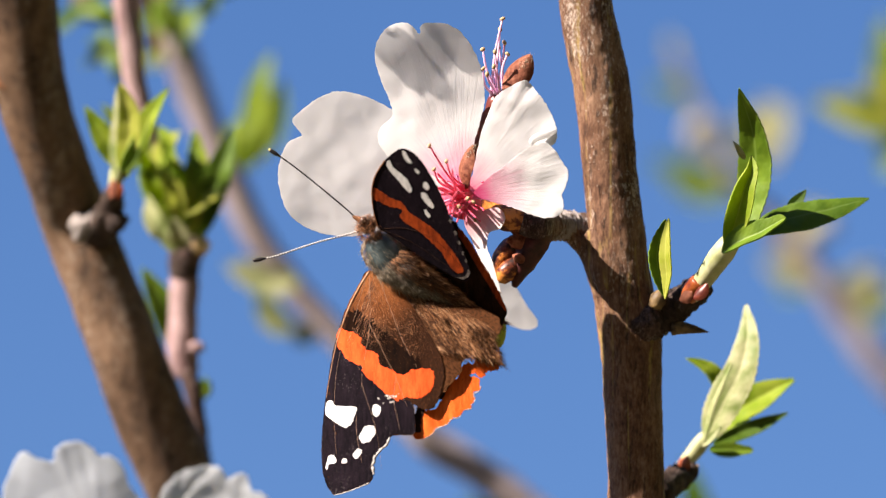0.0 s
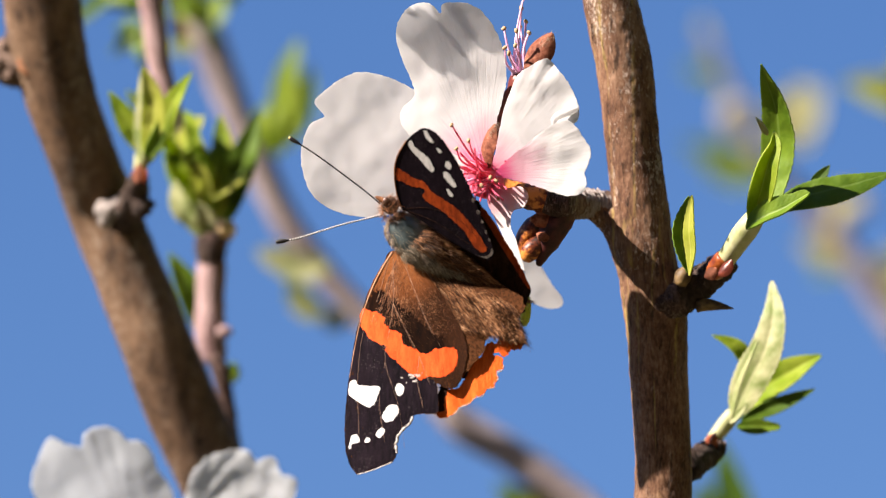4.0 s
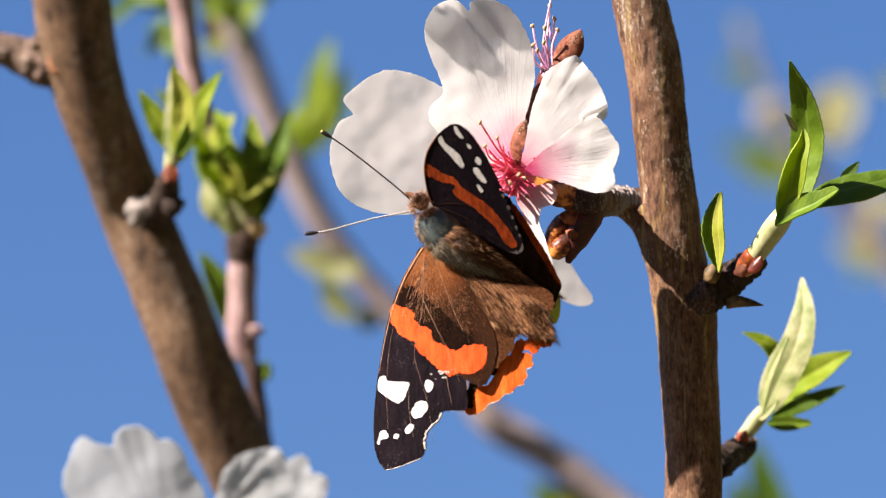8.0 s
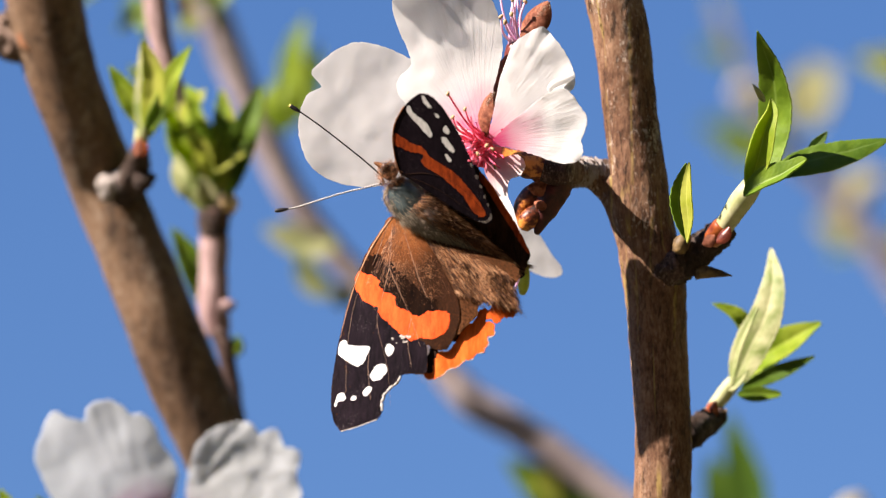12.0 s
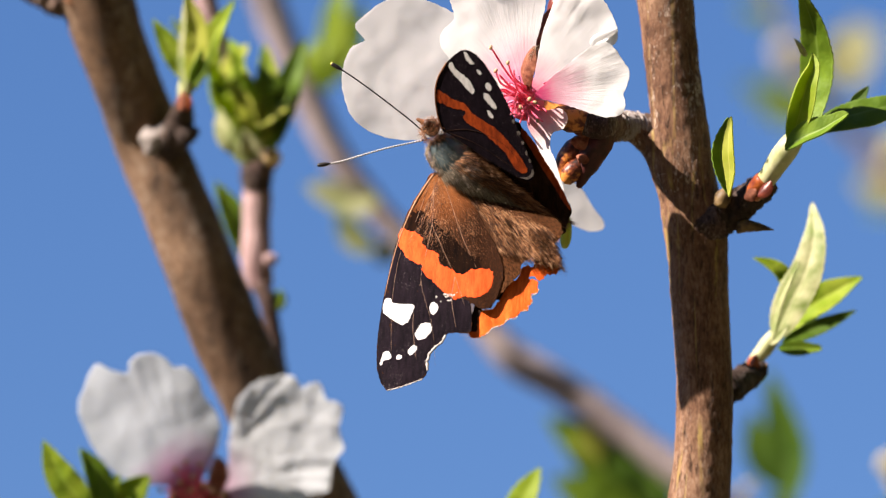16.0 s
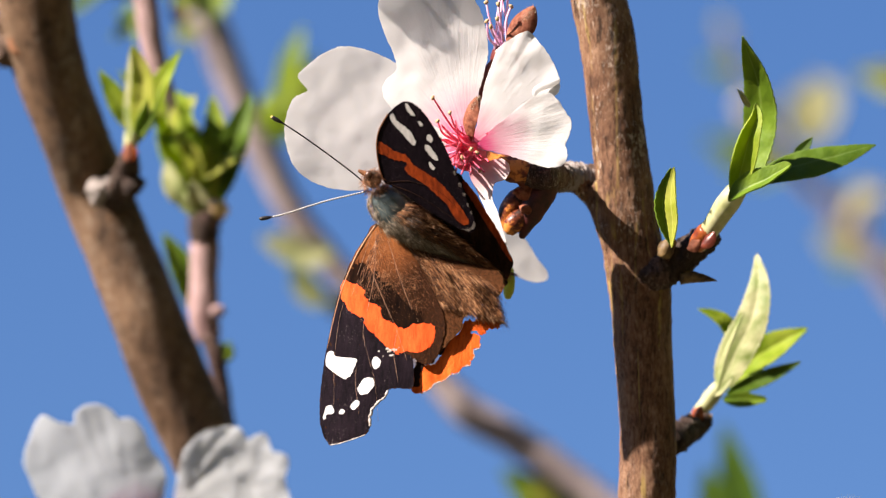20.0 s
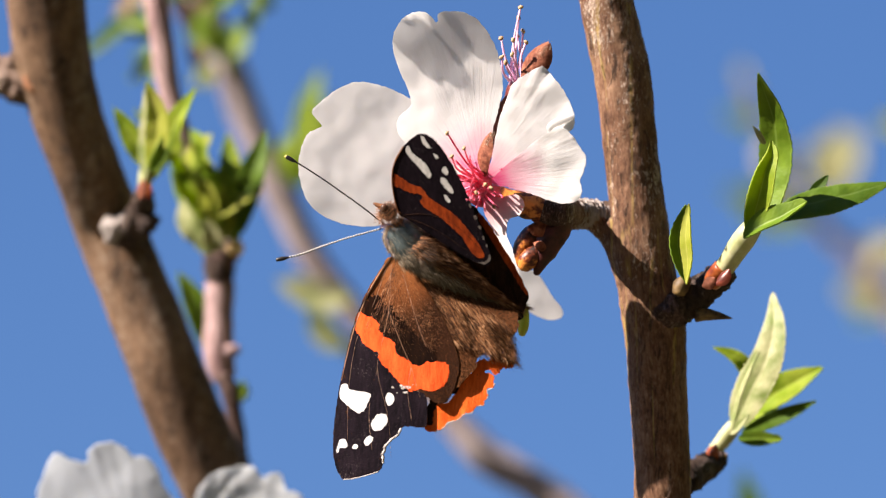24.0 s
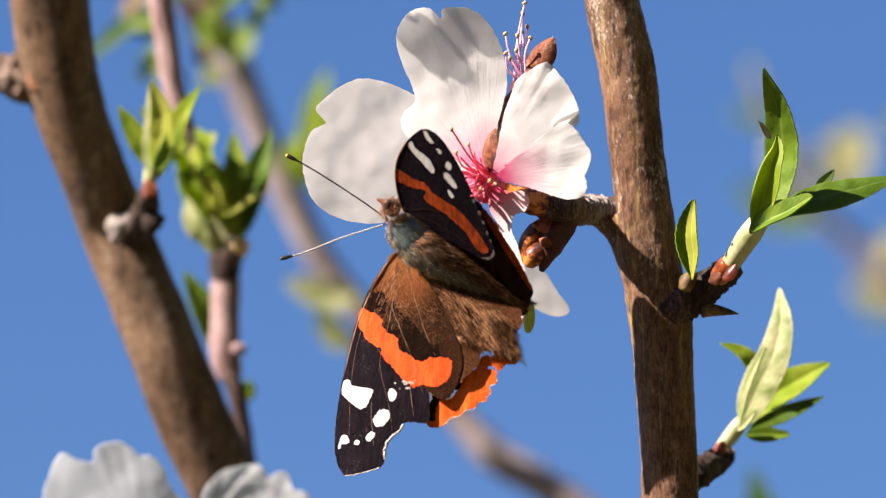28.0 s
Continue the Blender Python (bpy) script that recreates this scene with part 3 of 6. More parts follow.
def block_low_sky():
    """An unseen, dark uneven belt all round the horizon, added to hold back sky light."""
    n = 180
    verts, faces = [], []
    for k in range(n):
        a = 2 * math.pi * k / n
        p = Vector((math.cos(a), math.sin(a), 0))
        # tallest towards the right, to deepen the shaded sides of the branches
        off = abs((math.degrees(a) + 22 + 180) % 360 - 180)
        tall = 1 + 2.6 * max(0.0, min(1.0, (82 - off) / 25))
        top = tall * (3.9 + 0.9 * noise.noise(p * 6) + 0.5 * noise.noise(p * 21))
        for j, (r, h) in enumerate(((11.5, 0.0), (10.6, 0.35 * top), (10.9, 0.7 * top), (11.8, top), (13.2, 0.8 * top), (13.6, 0.0))):
            r += 0.5 * noise.noise(p * 14 + Vector((0, 0, j)))
            verts.append((p.x * r, p.y * r, h))
    for k in range(n):
        for j in range(5):
            a, b = k * 6 + j, ((k + 1) % n) * 6 + j
            faces.append((a, b, b + 1, a + 1))
    mesh = bpy.data.meshes.new("backdrop")
    mesh.from_pydata(verts, [], faces)
    mesh.materials.append(SKY_BELT)
    mesh.shade_smooth()
    tagged(new("backdrop", mesh), "unseen dark belt all round, added to block low sky light", "trees", kind="structure")


block_low_sky()


# ---- the branch that bears the blossom ----
def bearing_branch():
    base = (26.57, 0, -85.01)
    t = thing("almond_branch", base, "upright brown almond branch with flecked bark and knobby spurs", "branch")
    part("stem", tube([(17.34, 0, 75.53, 4.01), (19.35, 0, 55.46, 3.93), (20.07, 0, 37, 3.77), (21.35, 0, 28.97, 3.93), (22.64, 0, 22.55, 4.01), (23.68, 0, 11.31, 3.85), (24.56, 0, 3.29, 4.01), (25.45, 0, -4.74, 4.17), (26.33, 0, -10.36, 4.5), (26.73, 0, -14.37, 4.33), (26.97, 0, -20.79, 4.17), (27.29, 0, -28.82, 4.01), (27.45, 0, -35.24, 4.01), (26.97, 0, -44.88, 4.17), (26.17, 0, -52.9, 4.5), (26.01, 0, -68.96, 4.66), (26.57, 0, -85.01, 4.98)], 420, 96, 0.022, 0.5, 1.0, ridge=0.010, rib=0.016), BARK, t, "brown bark with pale flecks and olive streaks")
    part("collar", tube([(24.81, 3, -13.29, 1.13), (25.85, 0, -12.13, 2.01), (27.87, -2, -11.14, 2.64), (30.48, -3, -9.92, 2.32)], 40, 30, 0.12, 0.8, 5.0), BARK_SPUR, t, "wrinkled grey knot where the spur leaves the stem")
    part("spur", tube([(29.31, -2, -10.5, 2.72), (31.56, -2, -8.89, 2.56), (33.72, -2, -7.53, 2.32), (35.88, -2, -5.93, 2), (37.32, -2, -4.73, 1.6)], 40, 26, 0.20, 1.2, 8.0), BARK_DARK, t, "dark rough leaf spur")
    part("spur", tube([(22.6, 2.2, 2.0, 2.1), (20.0, 1.4, 2.8, 2.05), (17.6, 0.0, 3.4, 1.9), (15.6, -2.6, 3.3, 1.95), (14.1, -8.0, 3.3, 1.95), (13.48, -16, 3.39, 1.73)], 60, 30, 0.26, 1.1, 2.0), BARK_KNOT, t, "rough flowering spur with ringed bark")
    for k in range(9):
        along = 0.2 + 1.9 * k / 8
        c = np.array([float(np.interp(along, range(4), v)) for v in ((20.0, 17.6, 15.6, 14.1), (1.4, 0.0, -2.6, -8.0), (2.8, 3.4, 3.3, 3.3))])
        d = np.array((-0.86, -0.5, 0.05) if along < 1 else (-0.62, -0.78, 0.0)) * 0.26
        part("bark_ring", tube([(*(c - d), 1.85), (*c, 2.2), (*(c + d), 1.85)], 5, 26, 0.16, 1.4, 20.0 + 3 * k), BARK_GREY, t)
    part("shoulder", tube([(17.9, -0.2, 2.6, 1.5), (20.2, 0.0, 0.7, 1.75), (21.8, -0.6, -1.6, 2.1), (23.4, -0.5, -4.8, 2.6), (24.6, -0.4, -8.5, 2.8)], 40, 30, 0.05, 0.8, 6.0), BARK, t, "bark flaring from the stem into the spur")
    part("shoulder", tube([(25.4, -0.8, -7.3, 3.2), (24.2, -0.9, -3.0, 3.5), (22.6, -0.8, 0.2, 2.9), (20.9, -0.4, 2.3, 2.2)], 30, 30, 0.03, 0.6, 3.0), BARK, t, "stem swelling into the spur")
    part("spur", tube([(30.52, 10, -34.99, 2.11), (32.84, 16, -33.75, 1.96), (34.63, 20, -32.99, 1.81), (36.35, 22, -31.99, 1.23)], 34, 24, 0.30, 1.2, 4.0), BARK_DARK, t, "dark knobby spur")
    part("bud", tube([(32.4, -3, -11.2, 1.1), (34.2, -3, -11.2, 0.85), (36.0, -3, -11.45, 0.5), (37.6, -3, -11.8, 0.06)], 24, 16, 0.10, 1.5, 6.0), BUD_BROWN, t, "small pointed brown bud")
    part("bud", tube([(30.02, -5, -8.31, 0.96), (30.41, -5, -7.11, 1.12), (30.97, -5, -6.47, 0.96), (31.61, -5, -5.91, 0.48)], 8, 8, 0.2, 1.0, 7.0), BUD_BROWN, t, "small scaly brown bud")
    return t


bearing_branch()


# ---- leaf shoots ----
def shoot(name, base, label, stem, scales_at, leaves, group="leaf shoots"):
    t = thing(name, base, label, "leaf shoot", group)
    part("stalk", tube(stem, 14, 10, 0.05, 0.6, 1.0), SHOOT, t, "pale cream-green stalk")
    for spine, r, m in scales_at:
        part("bud_scale", blade(spine, r, (-0.5, -0.8, 0.3), 0.1, 0.6, 0, 10, 3, 0.3, 0.5), m, t)
    for i, (spine, width, face, fold, curl, m, *blunt) in enumerate(leaves):
        part("leaf", blade(spine, width, face, fold, curl, 0.028, 44, 6, 0.22, 0.34 if m is LEAF_PALE else 0.42, i * 1.7, *blunt), m, t)
    return t


upper_shoot = shoot("leaf_shoot", (35.96, -6, -5.35), "young green almond leaf shoot, fresh serrated leaves on a spur",
      [(34.9, -4, -6.5, 1.3), (36.6, -6, -4.5, 1.4), (38.4, -8, -1.9, 1.6), (40.1, -9, 0.5, 1.55), (41.4, -8, 2.3, 0.9)],
      [([(33.4, -7.5, -7.2), (34.2, -8, -6.6), (35.1, -8, -6.1)], 2.0, SEPAL), ([(35.2, -8, -7.0), (36.3, -8.6, -6.0), (37.2, -8.6, -4.9)], 1.9, CALYX)],
      [([(42.05, -7, 0.88), (43.38, -6, 6.06), (44.17, -6, 11.24), (43.68, -8, 16.39), (41.5, -12, 22.49)], 5.3, (-0.45, -0.85, 0.15), 0.15, 0.0, LEAF),
       ([(43.19, -5, 2.08), (47.63, -4, 3.92), (53.28, -3, 5.2), (60.46, -1, 7.14)], 4.7, (-0.15, -0.85, 0.50), 0.06, 0.1, LEAF_MID),
       ([(39.13, -12, -0.55), (41.61, -13, 1.03), (44.73, -14, 2.45), (47.99, -15, 4.34)], 3.9, (-0.35, -0.70, 0.6), 0.55, 0.0, LEAF, 0.62),
       ([(39.8, -11, 0.08), (41.11, -12, 4.2), (42.25, -13, 8.39), (43.27, -13, 11.15), (43.24, -12, 13.07)], 3.4, (0.0, -1.0, 0.0), 0.75, 0.0, LEAF_BRIGHT, 0.3),
       ([(48.8, 0, 5.54), (50.41, 0, 6.98), (51.61, 0, 8.43)], 1.6, (0.2, -0.8, 0.4), 0.3, 0.0, LEAF_DEEP),
       ([(42.34, -11, 12.61), (41.34, -12, 14.18), (40.63, -12, 15.13)], 0.9, (-0.5, -0.8, 0.3), 0.3, 0.0, LEAF_PALE)])

part("bud_scale", tube([(34.6, -4.6, -6.9, 1.2), (35.1, -5.0, -6.2, 1.5), (35.9, -5.6, -5.2, 1.55), (36.4, -6.0, -4.6, 1.45)], 16, 20, 0.05, 0.7, 4.0), BUD_RED, upper_shoot, "glossy orange-brown bud scale round the stalk")

t = thing("leaf", (30.88, -17.0, -6.85), "single small folded young leaf on the spur", "leaf", "leaf shoots")
# light and shade on the fold are put into two leaf colours
part("blade", blade([(30.99, -16.0, -6.86), (30.20, -16.0, -4.03), (29.80, -16.0, -0.32), (31.07, -16.0, 4.18)], 2.5, (0.25, -0.9, 0.1), 0.35, 0.1, 0.06, 24, 4, 0.22, 0.5, 0.0, 0.45), LEAF, t, "shaded half of the folded leaf, painted darker green")
part("blade", blade([(30.94, -17.4, -7.01), (31.17, -17.4, -4.02), (31.02, -17.4, 0.08), (31.41, -17.4, 4.25)], 2.0, (-0.6, -0.75, 0.25), 0.15, 0.0, 0.04, 24, 4, 0.22, 0.5, 2.0, 0.55), LEAF_YELLOW, t, "sunlit half of the folded leaf, painted bright yellow-green")

shoot("leaf_shoot", (34.62, 22, -32.4), "pale young almond leaf shoot opening from a low spur",
      [(34.21, 22, -32.49, 0.9), (36.18, 22, -30.02, 1.15), (37.83, 22, -27.96, 1.15), (39.31, 22, -26.4, 0.82)],
      [([(33.81, 20, -32.58), (34.75, 19, -31.23), (35.57, 19, -30.09)], 2.467, BUD_RED), ([(35.41, 21, -32.94), (36.31, 21, -31.96), (37.13, 21, -31.47)], 2.138, BUD_BROWN)],
      [([(38.4, 20, -27.65), (40.66, 19, -22.7), (43.23, 18, -17.52), (44.26, 19, -12.62), (44.16, 22, -8.14)], 5.6, (-0.35, -0.85, 0.2), 0.35, 0.25, LEAF_PALE, 0.3),
       ([(39.93, 25, -23.19), (40.63, 24, -20.36), (39.52, 23, -18.2), (37.7, 23, -16.88), (35.4, 23, -15.89)], 2.467, (-0.3, -0.8, 0.5), 0.5, 0.1, LEAF_BRIGHT),
       ([(39.48, 26, -27.59), (43.54, 28, -23.76), (47.31, 29, -21.46), (51.54, 29, -19.14)], 5.4, (-0.3, -0.8, 0.4), 0.5, 0.1, LEAF_BRIGHT, 0.34),
       ([(39.39, 24, -28.35), (43.4, 25, -26.82), (46.7, 25, -25.5), (50.38, 26, -23.96)], 2.3, (0.0, -0.9, 0.1), 0.3, 0.0, LEAF_MID, 0.35),
       ([(38.82, 24, -29.18), (41.7, 24, -29.34), (45.25, 24, -29.34)], 2.3, (0.0, -0.9, 0.2), 0.3, 0.0, LEAF, 0.6),
       ([(37.58, 18, -28.58), (39.14, 18, -27.11), (40.28, 18, -25.71)], 1.316, (-0.4, -0.8, 0.3), 0.3, 0.0, LEAF_PALE),
       ([(37.79, 17, -27.89), (38.72, 16, -23.61), (40.31, 15, -19.67), (41.78, 15, -16.65)], 1.3, (-0.8, -0.5, 0.3), 0.2, 0.2, LEAF_PALE, 0.4)])


# ---- blossoms ----
def cup(v0, root, claw, rim, turn_at, ruffle, seed, lean=(0.0, 0.0), bulge=(), pleat=0.0, fine=0.08):
    """A petal's depth: it leaves the claw at one slope and bends to another by turn_at; ruffled towards the rim."""
    r = np.asarray(root)

    def depth(x, z):
        dx, dz = x - r[0], z - r[1]
        d = np.hypot(dx, dz)
        bent = np.where(d < turn_at, d * d / (2 * turn_at), d - turn_at / 2)
        rough = np.array([noise.noise(Vector((a * 0.16 + seed, b * 0.16, seed))) + 0.4 * noise.noise(Vector((a * 0.42, b * 0.42 + seed, 2))) + fine * noise.noise(Vector((a * 1.1, seed, b * 1.1))) for a, b in zip(x, z)])
        if pleat:
            ang = np.arctan2(dz, dx)
            rough = rough + pleat / max(ruffle, 0.01) * np.sin(ang * 26 + 5 * np.sin(ang * 7 + seed) + 0.25 * d) * np.minimum(1.0, d / 16.0) ** 2
        for bx, bz, size, by in bulge:
            rough = rough + by / max(ruffle, 0.01) * np.exp(-((x - bx) ** 2 + (z - bz) ** 2) / size ** 2)
        return v0 + claw * d + (rim - claw) * bent + lean[0] * dx + lean[1] * dz + ruffle * rough * np.minimum(1.0, d / 12.0)
    return depth


def stamen(parent, root, tip, r, filament, seed, bend=1.0, anther=True):
    a, b = np.array(root, float), np.array(tip, float)
    rnd = random.Random(seed)
    mid = (a + b) / 2 + np.array([rnd.uniform(-bend, bend), -abs(rnd.uniform(0, bend)), rnd.uniform(-bend, bend)])
    f = part("stamen", tube([(*a, r * 1.3), (*mid, r), (*b, r * 0.8)], 10, 6), filament, parent)
    if anther:
        part("anther", ball(b, (r * 1.7, r * 1.6, r * 2.3), rnd.uniform(-60, 60), 0.25, 6, 8, seed), ANTHER, f)


def sepal_down(parent, tip, back, seed):
    """Short pale hairs round the end of a sepal; back: the way from its tip to its base."""
    rnd = random.Random(seed)
    roots = []
    for _ in range(110):
        p = Vector(tip) + Vector(back) * rnd.uniform(0.0, 1.0) + Vector((rnd.uniform(-0.55, 0.55), rnd.uniform(-0.4, 0.1), rnd.uniform(-0.4, 0.4)))
        roots.append((p, Vector((rnd.uniform(-1, 1), rnd.uniform(-0.8, 0.2), rnd.uniform(-0.6, 1)))))
    part("down", hairs(roots, 0.55, tuple(-0.25 * c for c in back), 0.5, 0.022, seed, 0.8), HAIR_BEIGE, parent, "pale down at the tip of a sepal", kind="stuff")


HEART = (2.5, -24, 7.5)
TOP_FACE = cup(-25, (HEART[0], HEART[2]), 0.40, -0.02, 20.0, 0.35, 7.0, (-0.11, 0.0), [(-3.6, 27.6, 5.6, -0.8), (1.25, 26.7, 4.5, 0.35), (-6.6, 15.3, 3.0, -0.5)])


def main_blossom():
    c = HEART
    t = thing("almond_blossom", c, "open white almond blossom with a crimson heart on a spur", "flower", "almond blossoms")
    rt = (c[0], c[2])
    part("petal", sheet([(1.25, 8.04), (-0.31, 11.01), (-2.19, 13.98), (-4.06, 16.79), (-6.25, 18.98), (-10.08, 21.01), (-12.81, 21.87), (-15.55, 21.95), (-18.28, 20.62), (-20.47, 18.83), (-21.1, 17.89), (-20.31, 16.72), (-19.77, 15.86), (-21.64, 14.92), (-22.74, 12.58), (-23.05, 9.61), (-22.27, 6.32), (-20.63, 3.98), (-18.67, 2.81), (-16.33, 2.03), (-13.44, 1.71), (-10.08, 2.26), (-6.17, 3.51), (-2.27, 5.7), (0.86, 7.42)], cup(-16.6, rt, 0.5, 0.03, 9.0, 0.26, 3.0, (0.045, 0.13), fine=0.2), 0.7, 0.16, 0.07, rt, 1), PETAL_WHITE, t, "broad white petal, notched at the rim")
    part("petal", sheet([(2.98, 8.85), (0.94, 9.31), (-2.51, 10.72), (-5.64, 11.98), (-7.83, 13.07), (-9.01, 15.11), (-8.61, 16.99), (-7.05, 18.4), (-7.36, 20.44), (-8.3, 22.63), (-9.24, 25.53), (-9.32, 28.27), (-8.14, 30.38), (-6.19, 31.4), (-4.46, 31.09), (-3.21, 29.83), (-2.98, 31.09), (-0.63, 31.4), (1.72, 30.62), (3.6, 28.66), (4.86, 26.23), (5.56, 23.57), (5.79, 20.75), (5.33, 18.24), (4.39, 14.95), (3.76, 11.43)], TOP_FACE, 0.7, 0.16, 0.07, rt, 2), PETAL, t, "broad white petal, notched at the rim")
    part("petal", sheet([(3.75, 8.04), (4.38, 11.64), (5.16, 15.54), (6.17, 18.36), (6.95, 20.39), (7.97, 21.64), (10.16, 22.81), (11.41, 23.2), (12.97, 21.56), (14.38, 19.61), (15.24, 17.81), (15.7, 15.86), (15.31, 14.45), (13.91, 13.98), (12.81, 13.51), (10.63, 12.42), (8.28, 10.62), (5.78, 8.67)], cup(-27.2, rt, 0.2, 0.0, 12.0, 0.7, 11.0, (-0.24, 0.05), pleat=0.16, bulge=[(13.1, 16.3, 1.6, 0.4)]), 0.7, 0.16, 0.07, rt, 3), PETAL, t, "white petal folded at its edge")
    part("petal", sheet([(4.05, 7.48), (6.08, 9.58), (9.04, 11.92), (11.77, 13.95), (13.56, 14.73), (14.97, 13.95), (16.21, 12.23), (17.15, 10.52), (16.84, 8.65), (16.29, 7.4), (16.53, 5.84), (15.67, 4.44), (13.88, 4.28), (12, 4.75), (9.04, 5.84), (6.31, 6.62)], cup(-28.4, rt, 0.1, -0.38, 10.0, 0.8, 15.0, pleat=0.13), 0.7, 0.16, 0.07, rt, 4), PETAL_CLAW, t, "white petal, pink towards the heart")
    part("petal", sheet([(2.96, 6.15), (4.99, 5.37), (7.48, 5.69), (8.57, 4.44), (7.95, 2.88), (6.39, 2.26), (6.08, 0.23), (6.86, -1.95), (7.48, -4.29), (7.95, -6.16), (7.33, -6.79), (5.92, -3.36), (4.21, 0.7), (2.96, 3.5)], cup(-25, rt, 0.1, -0.45, 8.0, 0.4, 19.0), 0.6, 0.16, 0.03, rt, 5), PETAL_PINK, t, "narrow pink-streaked petal seen nearly edge-on")
    lip = tube([(15.6, -28.6, 16.3, 0.25), (14.4, -29.1, 15.8, 0.5), (12.9, -29.2, 15.3, 0.55), (12.2, -29.2, 14.6, 0.4), (12.9, -29.0, 14.0, 0.3), (14.2, -28.6, 13.9, 0.2)], 24, 10, 0.08)
    lip[2]["along"] = [1.0] * len(lip[0])
    part("petal_fold", lip, PETAL_WHITE, t, "rolled lip of a petal")
    part("heart", ball((2.35, -23, 7.11), (2.9, 1.3, 2.9), 20, 0.35, 12, 18, 2), FILAMENT, t, "crimson heart of the flower")
    part("sepal", blade([(3.3, -25.0, 8.3), (2.75, -25.2, 10.6), (3.28, -25.2, 12.56), (4.2, -25.2, 14.27)], 2.9, (-0.78, -0.62, 0.1), 0.1, 0.5, 0, 14, 4, 0.4, 0.5), SEPAL, t, "reddish brown downy sepal")
    sepal_down(t, (4.4, -25.5, 14.2), (-0.9, 0.0, -1.6), 61)
    part("sepal", blade([(4.41, -17, 11.89), (4.88, -17, 14.41), (5.59, -17, 16.93), (6.46, -17, 19.76)], 2.681, (-0.2, -1, 0), 0.1, 0.4, 0, 14, 3, 0.4, 0.5), CALYX, t, "dark red sepal")
    part("sepal", blade([(3.79, -14, 4.82), (5.37, -14, 5.21), (6.95, -14, 4.97), (8.53, -14, 3.87)], 3.154, (0, -0.8, 0.5), 0.1, 0.4, 0, 12, 3, 0.4, 0.5), CALYX_WARM, t, "sepal")
    part("calyx", tube([(4.26, -15, 6.23, 1.26), (6.16, -15, 5.28, 1.58), (8.37, -15, 4.5, 1.82), (10.58, -15, 4.02, 1.74), (12.71, -15, 3.39, 1.42)], 24, 18, 0.12, 0.7, 3.0), CALYX_WARM, t, "glossy orange-brown calyx tube")
    part("pedicel", tube([(11.13, -15, 3.86, 1.89), (12.71, -15, 3.39, 1.97), (14.37, -15, 3.31, 1.74)], 12, 16, 0.16, 1.1, 4.0), BARK_SPUR, t, "short rough flower stalk")
    rnd = random.Random(5)
    root = (2.66, -24, 7.11)
    tips = [(-1.86, -30, 14.2), (0.46, -32, 12), (-1.24, -32, 10.91), (-2.16, -34, 8.57), (-1.7, -33, 6.88), (-0.46, -35, 5.32), (1.23, -36, 3.77), (3.39, -37, 6.85), (4.16, -36, 6.39), (2.15, -38, 5.76), (0.85, -38, 4.84), (-0.15, -33, 9.51), (-0.93, -35, 8.41), (1.24, -33, 10.9), (4.71, -35, 5.32), (1.85, -37, 7.77), (3.24, -34, 3.32), (5.11, -32, 3.79), (0.15, -37, 7.31), (2.61, -38, 4.99)]
    for i, tip in enumerate(tips):
        stamen(t, (root[0] + rnd.uniform(-1.2, 1.2), root[1] + rnd.uniform(-0.5, 0.5), root[2] + rnd.uniform(-1.2, 1.2)), tip, 0.15, FILAMENT, 30 + i, 0.8, i in (0, 1, 2, 7, 8, 9, 12))
    for k in range(11):
        a = 2 * math.pi * k / 11 + rnd.uniform(-0.1, 0.1)
        d = rnd.uniform(2.8, 5.0)
        stamen(t, (root[0] + 1.6 * math.cos(a), root[1], root[2] + 1.6 * math.sin(a)), (root[0] + d * math.cos(a), root[1] - rnd.uniform(1.5, 5.0), root[2] + d * math.sin(a)), 0.16, FILAMENT if k % 3 else FILAMENT_PALE, 60 + k, 0.6, k % 9 == 0)
    return t


main_blossom()


